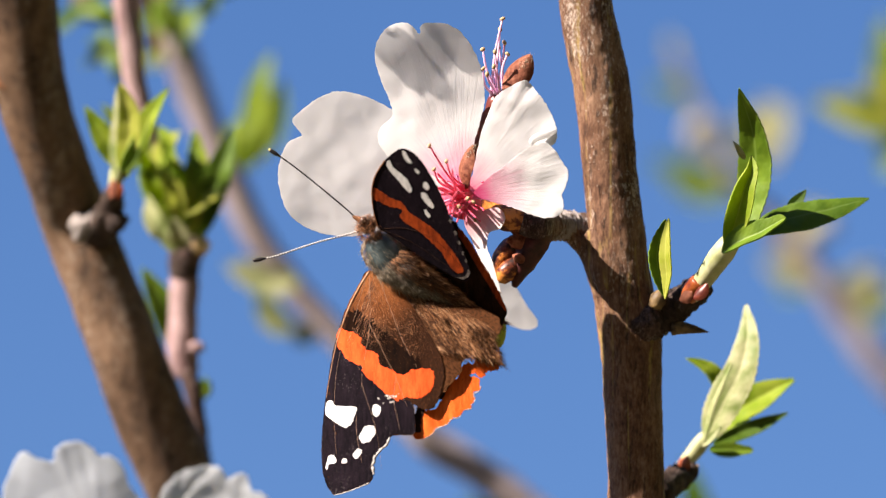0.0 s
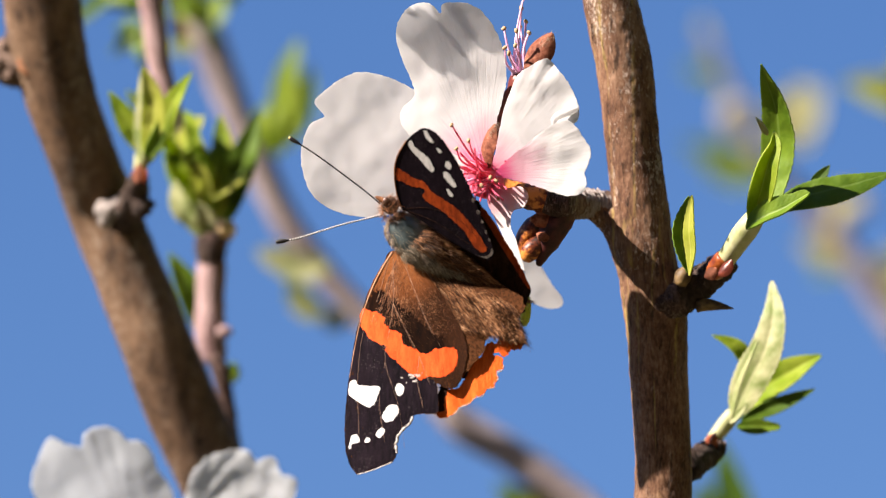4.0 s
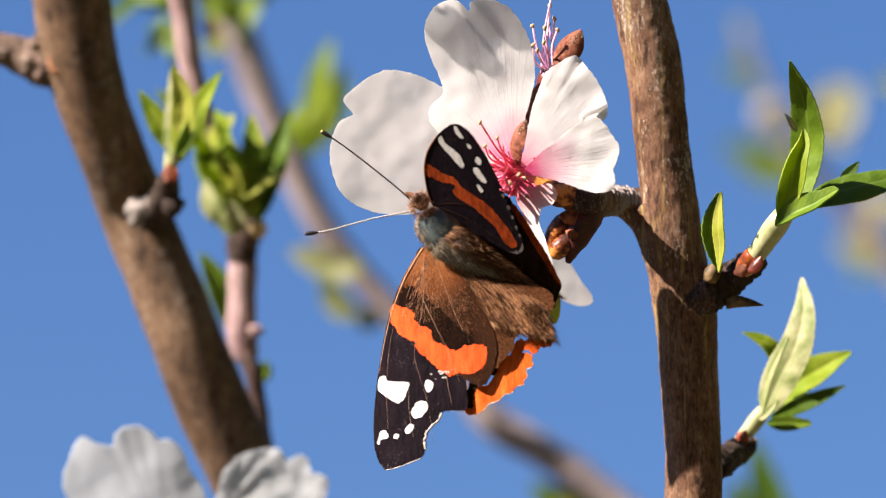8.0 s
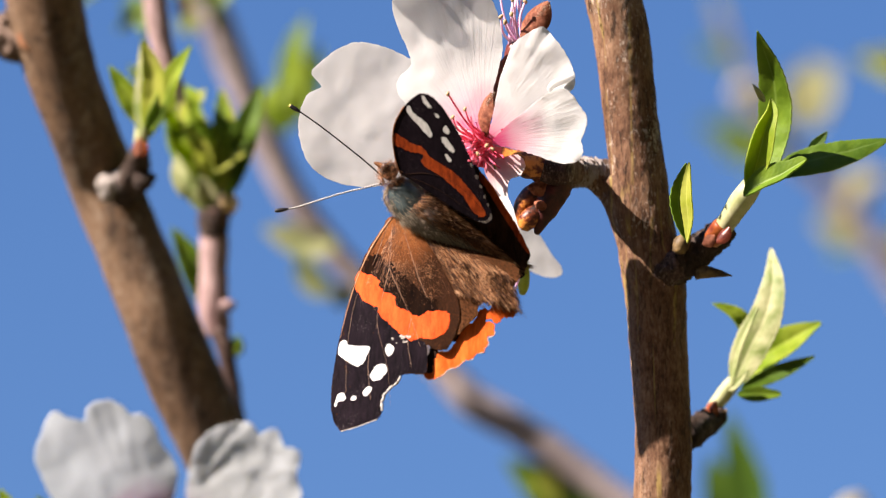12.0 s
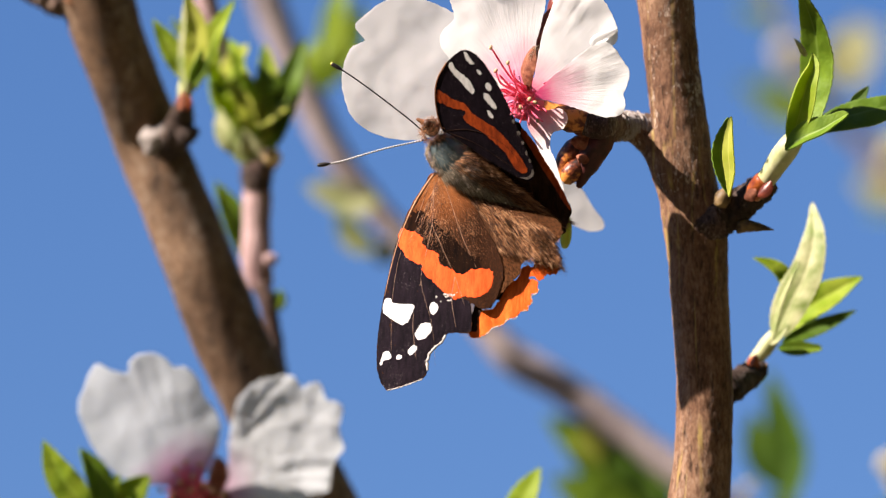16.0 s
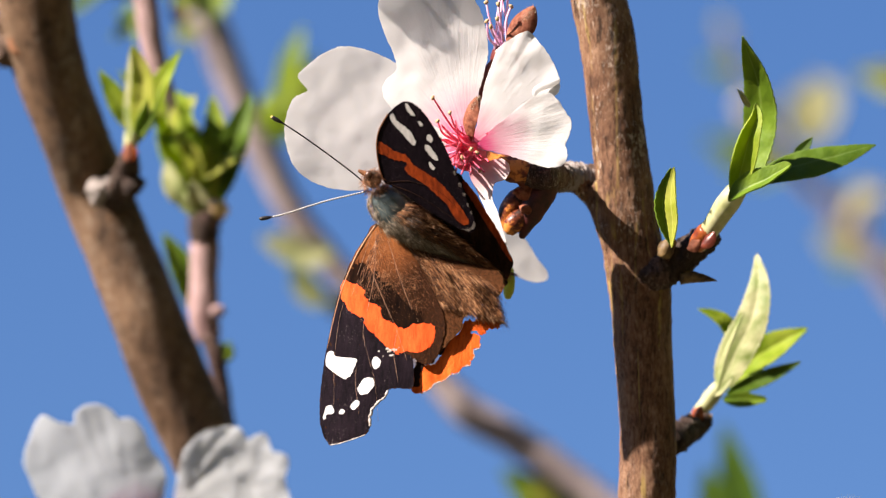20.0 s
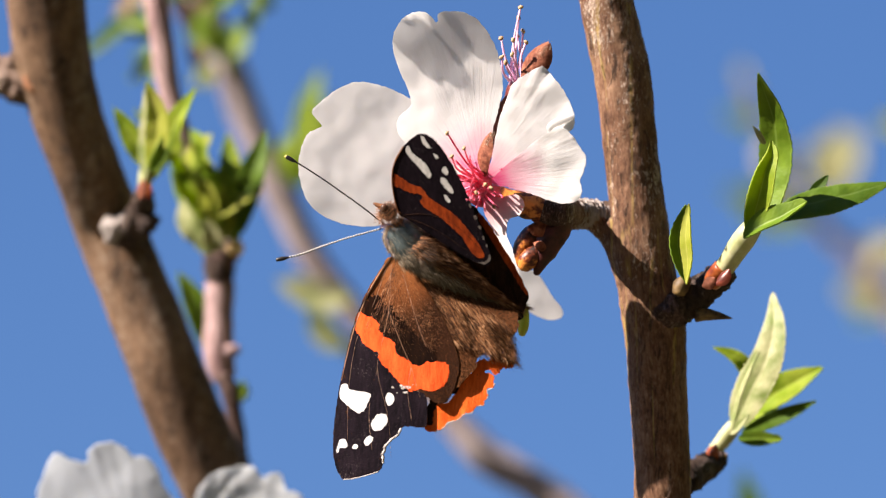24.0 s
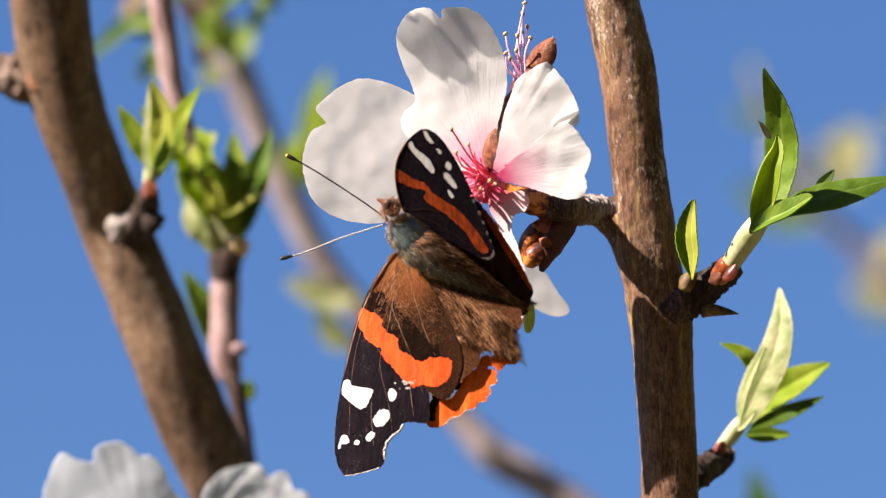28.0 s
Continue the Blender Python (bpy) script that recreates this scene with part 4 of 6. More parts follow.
def rear_blossom():
    c = (9.27, -4, 1.67)
    t = thing("almond_blossom", c, "half-hidden almond blossom losing its petals behind another flower", "flower", "almond blossoms")
    root = (c[0], c[2])
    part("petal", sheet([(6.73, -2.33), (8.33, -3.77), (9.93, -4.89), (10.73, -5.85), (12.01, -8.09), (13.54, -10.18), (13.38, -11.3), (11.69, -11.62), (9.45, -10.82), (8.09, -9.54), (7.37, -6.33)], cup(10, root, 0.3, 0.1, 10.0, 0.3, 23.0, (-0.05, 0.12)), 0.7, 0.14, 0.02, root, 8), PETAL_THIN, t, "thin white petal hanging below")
    part("bud", tube([(13.77, -13, 3.4, 1.74), (12.82, -13, 1.26, 2.14), (11.71, -13, -1.11, 1.9), (10.76, -13, -3.25, 1.19), (9.97, -13, -5.3, 0.4)], 26, 18, 0.10, 0.9, 9.0), CALYX_DARK, t, "dark maroon-brown scaly bud")
    part("calyx", tube([(12.04, -12, 1.34, 1.11), (10.3, -12, 0.71, 1.5), (8.87, -12, -0.4, 1.5), (7.92, -12, -1.98, 1.19), (7.6, -12, -3.89, 0.55)], 24, 18, 0.10, 0.6, 5.0), CALYX_WARM, t, "glossy orange-brown calyx")
    part("calyx", tube([(10.76, -13, -1.67, 0.95), (9.65, -13, -2.61, 1.42), (8.7, -13, -3.56, 1.34), (8.07, -13, -4.51, 0.79)], 18, 16, 0.10, 0.6, 6.0), CALYX_WARM, t, "glossy yellow-brown calyx")
    for spine, w in (([(11.54, -14, -0.56), (10.34, -15, 0.86), (9, -15, 1.34)], 26), ([(11.93, -14, 1.26), (10.89, -15, 2.29), (9.56, -14, 2.45)], 22), ([(11.14, -14, -2.3), (10.5, -15, -1.35), (9.8, -14, -0.87)], 18)):
        part("bud_scale", blade(spine, w * 0.079, (-0.4, -0.9, 0.2), 0.0, 0.7, 0, 12, 4, 0.3, 0.5), SEPAL, t, "pinkish brown bud scale")
    part("style", tube([(7.9, -14, -9.09, 0.2), (7.43, -14, -10.99, 0.2), (6.8, -14, -13.04, 0.16)], 8, 6), FILAMENT_PALE, t, "pink style")
    part("ovary", tube([(8.29, -6, -9.49, 0.4), (8.13, -6, -11.09, 0.8), (7.97, -6, -12.68, 0.8), (7.81, -6, -13.8, 0.4)], 8, 8, 0.05), LEAF_YELLOW, t, "small yellow-green ovary")
    return t


rear_blossom()


def top_blossom():
    c = (8, -12, 21.06)
    t = thing("almond_blossom", c, "petal-less almond blossom with pink stamens and a downy sepal", "flower", "almond blossoms")
    part("calyx", tube([(6.89, -12, 17.34, 0.71), (7.21, -12, 18.85, 1.43), (7.76, -12, 20.83, 1.58), (8.08, -12, 21.86, 0.95)], 10, 12, 0.08, 0.6, 2.0), CALYX, t)
    part("sepal", blade([(8.37, -15, 21.55), (9.79, -15, 23.76), (11.13, -15, 25.49), (12.31, -15, 27.07)], 3.6, (-0.3, -0.9, 0.3), 0.1, 0.55, 0, 16, 4, 0.45, 0.55), SEPAL, t, "reddish downy sepal")
    sepal_down(t, (12.2, -15.3, 26.9), (-1.3, 0.0, -1.7), 62)
    part("sepal", blade([(8.88, -11, 22.28), (10.63, -11, 24.26), (12.38, -10, 26.27)], 2.717, (0.6, -0.8, 0.1), 0.1, 0.5, 0, 14, 3, 0.45, 0.5), CALYX, t, "dark sepal")
    for i, tip in enumerate([(8.32, -12, 32.23), (8.01, -11, 30.84), (5.54, -13, 27.92), (7.25, -16, 27.51), (7.77, -11, 28.3), (5.6, -15, 25.18), (8.63, -12, 28.9), (6.15, -16, 24.36), (7.09, -17, 25.43), (9.02, -13, 27.29)]):
        b = (7.59, -13, 21.28)
        stamen(t, (b[0] + (i % 5 - 2) * 0.45, b[1], b[2] + (i % 3) * 0.3), tip, 0.17, FILAMENT_PALE, 80 + i, 0.6)
    return t


top_blossom()


# unseen petals just above, added towards the sun to shadow the open blossom's top petal


def shade_petals():
    t = thing("almond_blossom", (-62, -42, 112), "unseen sheer petals on a thin twig, added to shade a blossom", "flower", "almond blossoms")
    part("stalk", tube([(-62, -42, 112, 1.3), (-52, -39, 88, 1.1), (-43, -37, 68, 0.8), (-33, -36, 63.8, 0.5)], 20, 8, 0.1), SHOOT, t, "thin pale twig")
    for i, (spot, width) in enumerate((
            (((-9.0, 36.0), (-9.6, 31.0), (-6.1, 27.3), (-2.2, 23.9), (1.1, 20.7)), 5.4),
            (((-2.6, 35.0), (-2.0, 31.5), (-1.2, 27.6), (-0.2, 23.7)), 1.7),
            (((1.2, 34.0), (1.9, 30.9), (2.3, 28.2), (2.7, 24.6)), 3.3))):
        spine = [np.array((x, TOP_FACE(np.array([x]), np.array([z]))[0], z)) + SUNWARD * 45 for x, z in spot]
        part("petal", blade(spine, width, tuple(SUNWARD), 0.15, 0.0, 0.05, 24, 4, 0.15, 0.55, i * 2.3, 0.6), PETAL_SHEER, t)
    return t


shade_petals()


# ---- butterfly ----
SHOULDER = (-9.5, -27, -3.66)


def wing_left(x, z):
    """The spread wing: it leans so that its tip comes towards the eye."""
    dx, dz = x - SHOULDER[0], z - SHOULDER[2]
    return SHOULDER[1] - 0.42 * dx + 0.22 * dz + 0.012 * dx * dx + 0.10 * np.sin(dx * 1.5 + dz * 0.3)


SPINE_AT = (-7.79, -27, 2.1)
ACROSS = (0.667, 0.745)


def wing_right(x, z):
    """The raised wing: it stands up towards the eye from the line of the body."""
    q = (x - SPINE_AT[0]) * ACROSS[0] + (z - SPINE_AT[2]) * ACROSS[1]
    return SPINE_AT[1] - 2.0 - 1.15 * q + 0.012 * q * q


def lifted(f, by):
    return lambda x, z: f(x, z) + by


def butterfly():
    base = (-7.33, -26, -1.1)
    t = thing("butterfly", base, "brown, orange and black butterfly with a torn hindwing on the blossom", "butterfly")
    # spread forewing and its marks
    fore = part("forewing", sheet([(-10.4, -3.03), (-11.64, -5.05), (-13.04, -7.53), (-14.12, -10.4), (-14.9, -13.27), (-15.52, -16.61), (-16.14, -20.49), (-16.53, -23.98), (-16.68, -27.47), (-16.53, -30.34), (-15.98, -32.36), (-14.9, -33.76), (-13.66, -33.37), (-11.95, -32.75), (-10.09, -31.97), (-9.47, -30.81), (-9.54, -29.26), (-8.85, -27.86), (-7.76, -26.85), (-7.29, -25.77), (-6.05, -25.46), (-4.03, -25.38), (-3.72, -24.14), (-4.11, -21.34), (-2.79, -21.96), (-1.55, -21.81), (-0.54, -20.33), (0.16, -17.62), (-0.16, -15.06), (-1.71, -11.95), (-3.8, -8.46), (-6.13, -5.51), (-8.07, -3.81)], wing_left, 0.7, 0.14, 0.06, (SHOULDER[0], SHOULDER[2]), 11, 0.8), WING_BROWN, t, "brown forewing with a black tip, orange band and white spots", pivot=SHOULDER)
    up = lifted(wing_left, -0.085)
    part("dark_tip", sheet([(-14.43, -11.57), (-15.05, -13.51), (-15.6, -16.61), (-16.14, -20.49), (-16.53, -23.98), (-16.68, -27.47), (-16.53, -30.34), (-15.98, -32.36), (-14.9, -33.68), (-13.66, -33.29), (-11.95, -32.67), (-10.17, -31.9), (-9.54, -30.81), (-9.62, -29.26), (-8.92, -27.86), (-7.84, -26.85), (-7.37, -25.77), (-6.05, -25.38), (-4.11, -25.3), (-3.8, -24.14), (-4.27, -21.03), (-6.52, -20.49), (-8.07, -19.33), (-10.01, -17.62), (-11.17, -16.07), (-12.88, -14.98), (-14.12, -13.74)], up, 0.8, 0.02, 0.05, None, 12, 0.8), WING_BLACK, fore, "velvety black wing tip")
    part("dark_mark", sheet([(-13.66, -10.79), (-13.2, -9.0), (-12.1, -8.3), (-10.9, -8.9), (-9.7, -9.9), (-8.5, -10.9), (-7.1, -12.0), (-5.8, -13.3), (-4.4, -14.3), (-3.2, -15.2), (-2.79, -16.53), (-4.35, -17.15), (-5.59, -17.77), (-7.29, -17.15), (-8.69, -15.91), (-10.4, -14.51), (-11.48, -13.27), (-12.57, -12.19)], lifted(wing_left, -0.088), 0.6, 0.02, 0.38, None, 13, 0.5), WING_DUSK, fore, "dark umber smudge along the band")
    up = lifted(wing_left, -0.105)
    part("orange_band", sheet([(-14.28, -11.02), (-13.11, -11.26), (-12.11, -11.57), (-11.17, -12.34), (-11.33, -12.96), (-10.24, -13.89), (-9, -14.36), (-8.85, -15.29), (-8.07, -16.22), (-6.91, -16.61), (-5.59, -17.31), (-4.35, -16.61), (-3.03, -16.45), (-1.71, -16.38), (-1.24, -17.62), (-1.55, -19.17), (-2.48, -20.1), (-3.8, -20.33), (-5.12, -20.26), (-6.36, -20.72), (-7.29, -20.1), (-8.69, -19.17), (-10.24, -17.77), (-11.17, -16.61), (-11.17, -16.07), (-12.88, -15.45), (-14.12, -14.05), (-14.67, -12.81)], up, 0.6, 0.02, 0.16, None, 14, 0.6), ORANGE, fore, "bright orange band")
    up = lifted(wing_left, -0.12)
    for i, spot in enumerate(([(-16.06, -21.11), (-15.36, -20.88), (-14.9, -21.42), (-14.12, -21.65), (-12.88, -21.58), (-11.95, -21.81), (-12.11, -22.82), (-12.57, -23.98), (-13.35, -24.6), (-14.28, -24.14), (-15.21, -23.59), (-15.75, -23.21), (-16.14, -22.82)],
                              [(-9.7, -21.81), (-9.23, -21.27), (-8.69, -21.5), (-8.54, -22.27), (-8.85, -22.9), (-9.47, -22.9)], [(-11.17, -25.15), (-10.55, -24.29), (-9.62, -24.21), (-9.23, -24.91), (-9.62, -25.92), (-10.4, -26.54), (-11.17, -26.46), (-11.48, -25.84)],
                              [(-12.26, -28.09), (-11.72, -27.47), (-11.17, -27.47), (-11.25, -28.17), (-11.79, -28.72), (-12.26, -28.72)], [(-13.97, -29.03), (-13.58, -28.72), (-13.19, -28.87), (-13.35, -29.34), (-13.81, -29.49)],
                              [(-15.98, -29.26), (-15.6, -28.4), (-15.05, -28.33), (-14.59, -28.95), (-15.05, -29.41), (-15.67, -29.57), (-15.91, -30.34), (-16.14, -30.11)])):
        part("white_spot", sheet(spot, up, 0.4, 0.02, 0.09, None, 40 + i, 0.8), WHITE_SCALE, fore, "white spot")
    rnd = random.Random(44)
    for k in range(24):
        x, z, r = rnd.gauss(-7.2, 0.55), rnd.gauss(-20.4, 0.4), rnd.uniform(0.06, 0.17)
        part("pale_scale", sheet([(x + r * math.cos(a), z + r * math.sin(a)) for a in np.linspace(0, 5.2, 6)], up, 0.3, 0.02, 0.04, None, 110 + k, 0.8), FRINGE, fore)
    up = lifted(wing_left, -0.10)
    for line in ([(-10.14, -3.98), (-10.06, -10.22), (-10.76, -14.9), (-11.15, -18.41), (-9.2, -24.65), (-8.42, -30.11)], [(-10.06, -10.45), (-8.42, -13.73), (-6.47, -17.63), (-4.91, -21.53)], [(-8.42, -5.15), (-5.69, -12.17), (-3.59, -16.22)], [(-10.76, -4.37), (-12.32, -9.83), (-14.27, -14.51), (-14.98, -21.53), (-14.66, -28.55)], [(-11.15, -18.41), (-11.93, -23.87), (-11.15, -29.33)], [(-6.47, -17.63), (-6.71, -20.75), (-5.93, -24.65)]):
        pts = [(x, float(up(np.array([x]), np.array([z]))[0]), z, 0.028 - 0.003 * k) for k, (x, z) in enumerate(line)]
        part("vein", tube(pts, 18, 5), VEIN, fore)
    up = lifted(wing_left, -0.1)
    edge = [(-7.29, -25.84), (-7.76, -26.85), (-8.85, -27.86), (-9.54, -29.26), (-9.47, -30.81)]
    part("fringe", tube([(x, float(up(np.array([x]), np.array([z]))[0]), z, 0.18) for x, z in edge], 50, 6, 0.9, 2.5, 2.0), FRINGE, fore, "pale worn fringe")
    part("fringe", tube([(x, float(up(np.array([x]), np.array([z]))[0]), z, 0.07) for x, z in [(-14.9, -33.76), (-13.66, -33.45), (-11.95, -32.83), (-10.09, -32.05)]], 20, 6, 0.5, 1.5, 3.0), FRINGE, fore, "pale worn fringe")
    part("costa", tube([(x, float(up(np.array([x]), np.array([z]))[0]), z, 0.16 - 0.02 * k) for k, (x, z) in enumerate([(-10.24, -3.19), (-11.48, -5.2), (-12.8, -7.69), (-13.89, -10.48), (-14.74, -13.27), (-15.44, -16.61), (-16.06, -20.49)])], 30, 7, 0.2, 1.5), COSTA, fore, "light brown front edge")
    up = lifted(wing_left, -0.09)
    roots = []
    rnd = random.Random(31)
    for _ in range(2200):
        a, d = rnd.uniform(-1.95, -0.80), rnd.random() ** 0.7 * 9.5
        x, z = SHOULDER[0] + d * math.cos(a), SHOULDER[2] + d * math.sin(a)
        roots.append(((x, float(up(np.array([x]), np.array([z]))[0]), z), (1.6 * math.cos(a), 0, 1.6 * math.sin(a))))
    part("fur", hairs(roots, 1.2, (0, -0.08, 0), 0.16, 0.026, 33, 1.0), HAIR_BROWN, fore, "fine brown hair", kind="stuff")
    roots = []
    for _ in range(2600):
        a, d = rnd.uniform(-1.75, -0.72), rnd.uniform(6.0, 13.0)
        x, z = SHOULDER[0] + d * math.cos(a), SHOULDER[2] + d * math.sin(a)
        roots.append(((x, float(up(np.array([x]), np.array([z]))[0]), z), (1.6 * math.cos(a), 0, 1.6 * math.sin(a))))
    part("fur", hairs(roots, 1.3, (0, -0.06, 0), 0.14, 0.024, 35, 1.0), HAIR_UMBER, fore, "fine umber hair", kind="stuff")
    # spread hindwing, torn at the rim
    low = lifted(wing_left, 0.55)
    seam = [(-7.33, -4.45)][0]

    def hind_face(x, z):
        """The hindwing dips away behind the abdomen along its inner edge."""
        h = (x - seam[0]) * 0.356 + (z - seam[1]) * 0.934
        return low(x, z) - 0.04 * (x - SHOULDER[0]) + 1.7 * np.maximum(0.0, h + 0.9)

    hind = part("hindwing", sheet([(-7.8, -3.04), (-3.82, -3.51), (0.08, -5.23), (3.98, -7.25), (7.33, -8.97), (7.8, -10.22), (7.95, -11.23), (6.86, -12.4), (5.15, -13.18), (4.05, -14.11), (2.96, -15.05), (2.6, -15.5), (2.5, -16.9), (1.6, -17.8), (0.9, -18.7), (-0.47, -20.35), (-1.56, -21.91), (-2.81, -21.29), (-3.27, -18.64), (-3.82, -14.74), (-5.61, -9.67)], hind_face, 0.8, 0.14, 0.10, (SHOULDER[0], SHOULDER[2]), 15, 0.8), WING_SHAGGY, t, "shaggy brown hindwing, torn at the rim", pivot=SHOULDER)
    low2 = lifted(wing_left, 1.0)
    part("orange_margin", sheet([(-3.98, -25.65), (-4.21, -24.09), (-3.59, -22.53), (-2.49, -22.07), (-1.25, -21.91), (-0.31, -20.82), (0.31, -19.41), (0.62, -18.01), (1.72, -17.7), (2.65, -16.76), (3.74, -17.39), (4.83, -17.7), (5.15, -18.64), (4.91, -19.41), (4.21, -19.73), (4.37, -20.66), (3.74, -21.29), (3.9, -21.75), (2.81, -22.07), (2.18, -23), (1.25, -23.16), (0.47, -23.94), (-0.94, -24.56), (-1.4, -25.18), (-2.65, -25.96)], low2, 0.6, 0.12, 0.16, None, 16, 0.7), ORANGE_TORN, hind, "torn orange hind margin")
    part("orange_margin", sheet([(2.49, -16.45), (3.27, -15.52), (4.21, -15.83), (4.52, -14.74), (5.15, -13.96), (5.92, -15.05), (6.55, -14.74), (7.8, -15.52), (7.33, -16.61), (6.08, -16.76), (5.3, -17.7), (4.37, -17.08), (3.59, -17.39)], low2, 0.5, 0.12, 0.18, None, 17, 0.7), ORANGE_TORN, hind, "loose orange scrap of wing")
    # umber patch painted for the forewing's shadow on the margin's left edge
    part("dark_mark", sheet([(-4.1, -24.9), (-3.9, -22.6), (-3.2, -21.3), (-2.2, -20.9), (-2.6, -22.3), (-3.0, -23.6), (-3.1, -25.2)], lifted(low2, -0.09), 0.5, 0.04, 0.16, None, 62, 0.8), WING_UMBER, hind, "dark patch")
    part("dark_mark", sheet([(0.16, -16.69), (1.25, -16.14), (1.87, -16.69), (1.25, -18.01), (0.47, -19.41), (-0.16, -20.58), (-0.62, -20.19)], lifted(wing_left, 0.40), 0.6, 0.05, 0.06, None, 61, 0.8), WING_UMBER, hind, "dark patch")
    part("fringe", tube([(x, float(low2(np.array([x]), np.array([z]))[0]), z, 0.075) for x, z in [(5.15, -18.79), (4.91, -19.49), (4.21, -19.8), (4.37, -20.74), (3.74, -21.36), (3.9, -21.83), (2.81, -22.14), (2.18, -23.08), (1.25, -23.23), (0.47, -24.01), (-0.94, -24.64), (-1.4, -25.26), (-2.65, -26.04)]], 60, 6, 0.9, 2.5, 4.0), FRINGE, hind, "pale worn fringe")
    roots = []
    rnd = random.Random(9)
    for _ in range(5000):
        a, b = rnd.random(), rnd.uniform(-0.30, 1.0)
        x = -6.16 + a * 12.6 + b
        z = -4.99 - a * 6.5 - b * 8.0 * (1 - 0.55 * a)
        roots.append(((x, float(hind_face(np.array([x]), np.array([z]))[0]) - 0.15, z), (0, -0.3, 0)))
    part("fur", hairs(roots, 2.4, (0.66, -0.12, -0.62), 0.15, 0.036, 6, 0.4), HAIR_TAWNY, hind, "long brown hair", kind="stuff")
    # raised wings
    pivot = SPINE_AT
    rear = part("hindwing", sheet([(-6.5, 0.69), (-3.41, 0.07), (-0.31, 0.85), (1.24, 3.79), (2.4, 2.55), (3.72, 0.85), (5.11, -1.63), (6.5, -3.95), (7.74, -6.27), (8.75, -8.44), (8.44, -9.68), (7.9, -11.07), (7.9, -11.54), (6.81, -12), (4.8, -11.07), (2.01, -9.37), (-1.24, -6.74), (-4.03, -3.95)], lifted(wing_right, 2.1), 0.8, 0.14, 0.08, (pivot[0], pivot[2]), 18, 0.8), WING_UMBER, t, "raised dark hindwing", pivot=pivot)
    part("orange_margin", sheet([(2.17, 2.86), (3.72, 1), (5.26, -1.63), (6.81, -4.26), (8.05, -6.74), (8.67, -8.44), (7.74, -7.51), (6.35, -5.04), (4.8, -2.56), (3.25, 0.07), (2.17, 1.78)], lifted(wing_right, 1.9), 0.6, 0.06, 0.05, None, 19, 0.8), ORANGE_SHADED, rear, "orange-brown outer margin")
    raised = part("forewing", sheet([(-8.96, 3.01), (-9.5, 5.09), (-9.73, 7.8), (-9.27, 9.96), (-8.03, 11.97), (-6.49, 13.28), (-5.25, 13.59), (-3.86, 12.9), (-2.47, 11.2), (-1.24, 9.19), (-0.15, 7.02), (1, 4.4), (1.85, 2.08), (2.78, -0.39), (3.55, -2.4), (3.78, -3.63), (3.09, -4.33), (1.7, -3.94), (-0.93, -2.4), (-3.78, -0.47), (-6.18, 1.15), (-7.72, 2.24)], wing_right, 0.7, 0.14, 0.04, (pivot[0], pivot[2]), 20, 0.8), WING_BLACK, t, "raised black forewing with orange band and white spots", pivot=pivot)
    up = lifted(wing_right, -0.13)
    part("orange_band", sheet([(-9.42, 8.42), (-8.65, 7.95), (-7.26, 7.02), (-5.56, 6.25), (-4.79, 5.17), (-3.24, 4.09), (-1.47, 2.85), (0.08, 1.31), (1.24, -0.24), (2.16, -1.63), (2.78, -3.02), (1.7, -3.17), (0.77, -2.09), (-0.31, -0.39), (-1.85, 1.15), (-3.24, 2.39), (-4.94, 3.47), (-5.87, 4.4), (-5.56, 5.33), (-7.26, 5.79), (-8.65, 6.41), (-9.5, 6.87)], up, 0.5, 0.02, 0.08, None, 21, 0.6), ORANGE_SHADED, raised, "orange band")
    for i, s in enumerate(([(-7.72, 11.66), (-7.26, 12.05), (-6.72, 11.04), (-5.56, 10.11), (-4.79, 9.34), (-4.25, 8.11), (-4.48, 7.64), (-5.25, 8.26), (-6.18, 9.5), (-7.26, 10.58)],
                           [(-5.56, 13.36), (-5.1, 13.05), (-4.48, 12.12), (-4.17, 11.66), (-4.79, 11.81), (-5.41, 12.59)], [(-3.86, 10.89), (-3.4, 10.73), (-3.17, 10.27), (-3.55, 10.27)],
                           [(-2.63, 9.03), (-2.16, 9.03), (-1.85, 8.26), (-2.16, 7.95), (-2.63, 8.42)], [(-2.94, 7.64), (-2.32, 7.49), (-1.54, 6.41), (-1.24, 5.63), (-1.7, 5.63), (-2.47, 6.41), (-2.94, 7.02)],
                           [(-2.63, 5.33), (-2.16, 5.17), (-1.7, 4.4), (-2.16, 4.4)], [(1.7, -3.87), (2.94, -4.18), (3.63, -3.48), (3.48, -2.86), (3.24, -3.4), (2.78, -3.87)], [(0.85, 4.09), (1.16, 3.94), (1.16, 3.47), (0.85, 3.63)], [(1.54, 2.39), (1.85, 2.31), (1.85, 1.85), (1.54, 1.93)], [(2.01, 1.08), (2.32, 1), (2.39, 0.61), (2.09, 0.61)], [(2.55, -0.39), (2.78, -0.39), (2.86, -0.78), (2.63, -0.78)], [(3.01, -1.47), (3.24, -1.55), (3.32, -1.86), (3.09, -1.86)])):
        part("white_spot", sheet(s, up, 0.4, 0.02, 0.06, None, 70 + i, 0.8), WHITE_SCALE if i < 6 else FRINGE_DIM, raised, "white spot")
    up = lifted(wing_right, -0.14)
    for line in ([(-8.5, 2.78), (-4.94, 2.78), (-1.08, 1.23), (2.39, -2.24)], [(-8.34, 2.62), (-4.17, 0.85), (0.46, -2.24), (2.94, -3.94)]):
        part("vein", tube([(x, float(up(np.array([x]), np.array([z]))[0]), z, 0.03) for x, z in line], 18, 5), WING_UMBER, raised)
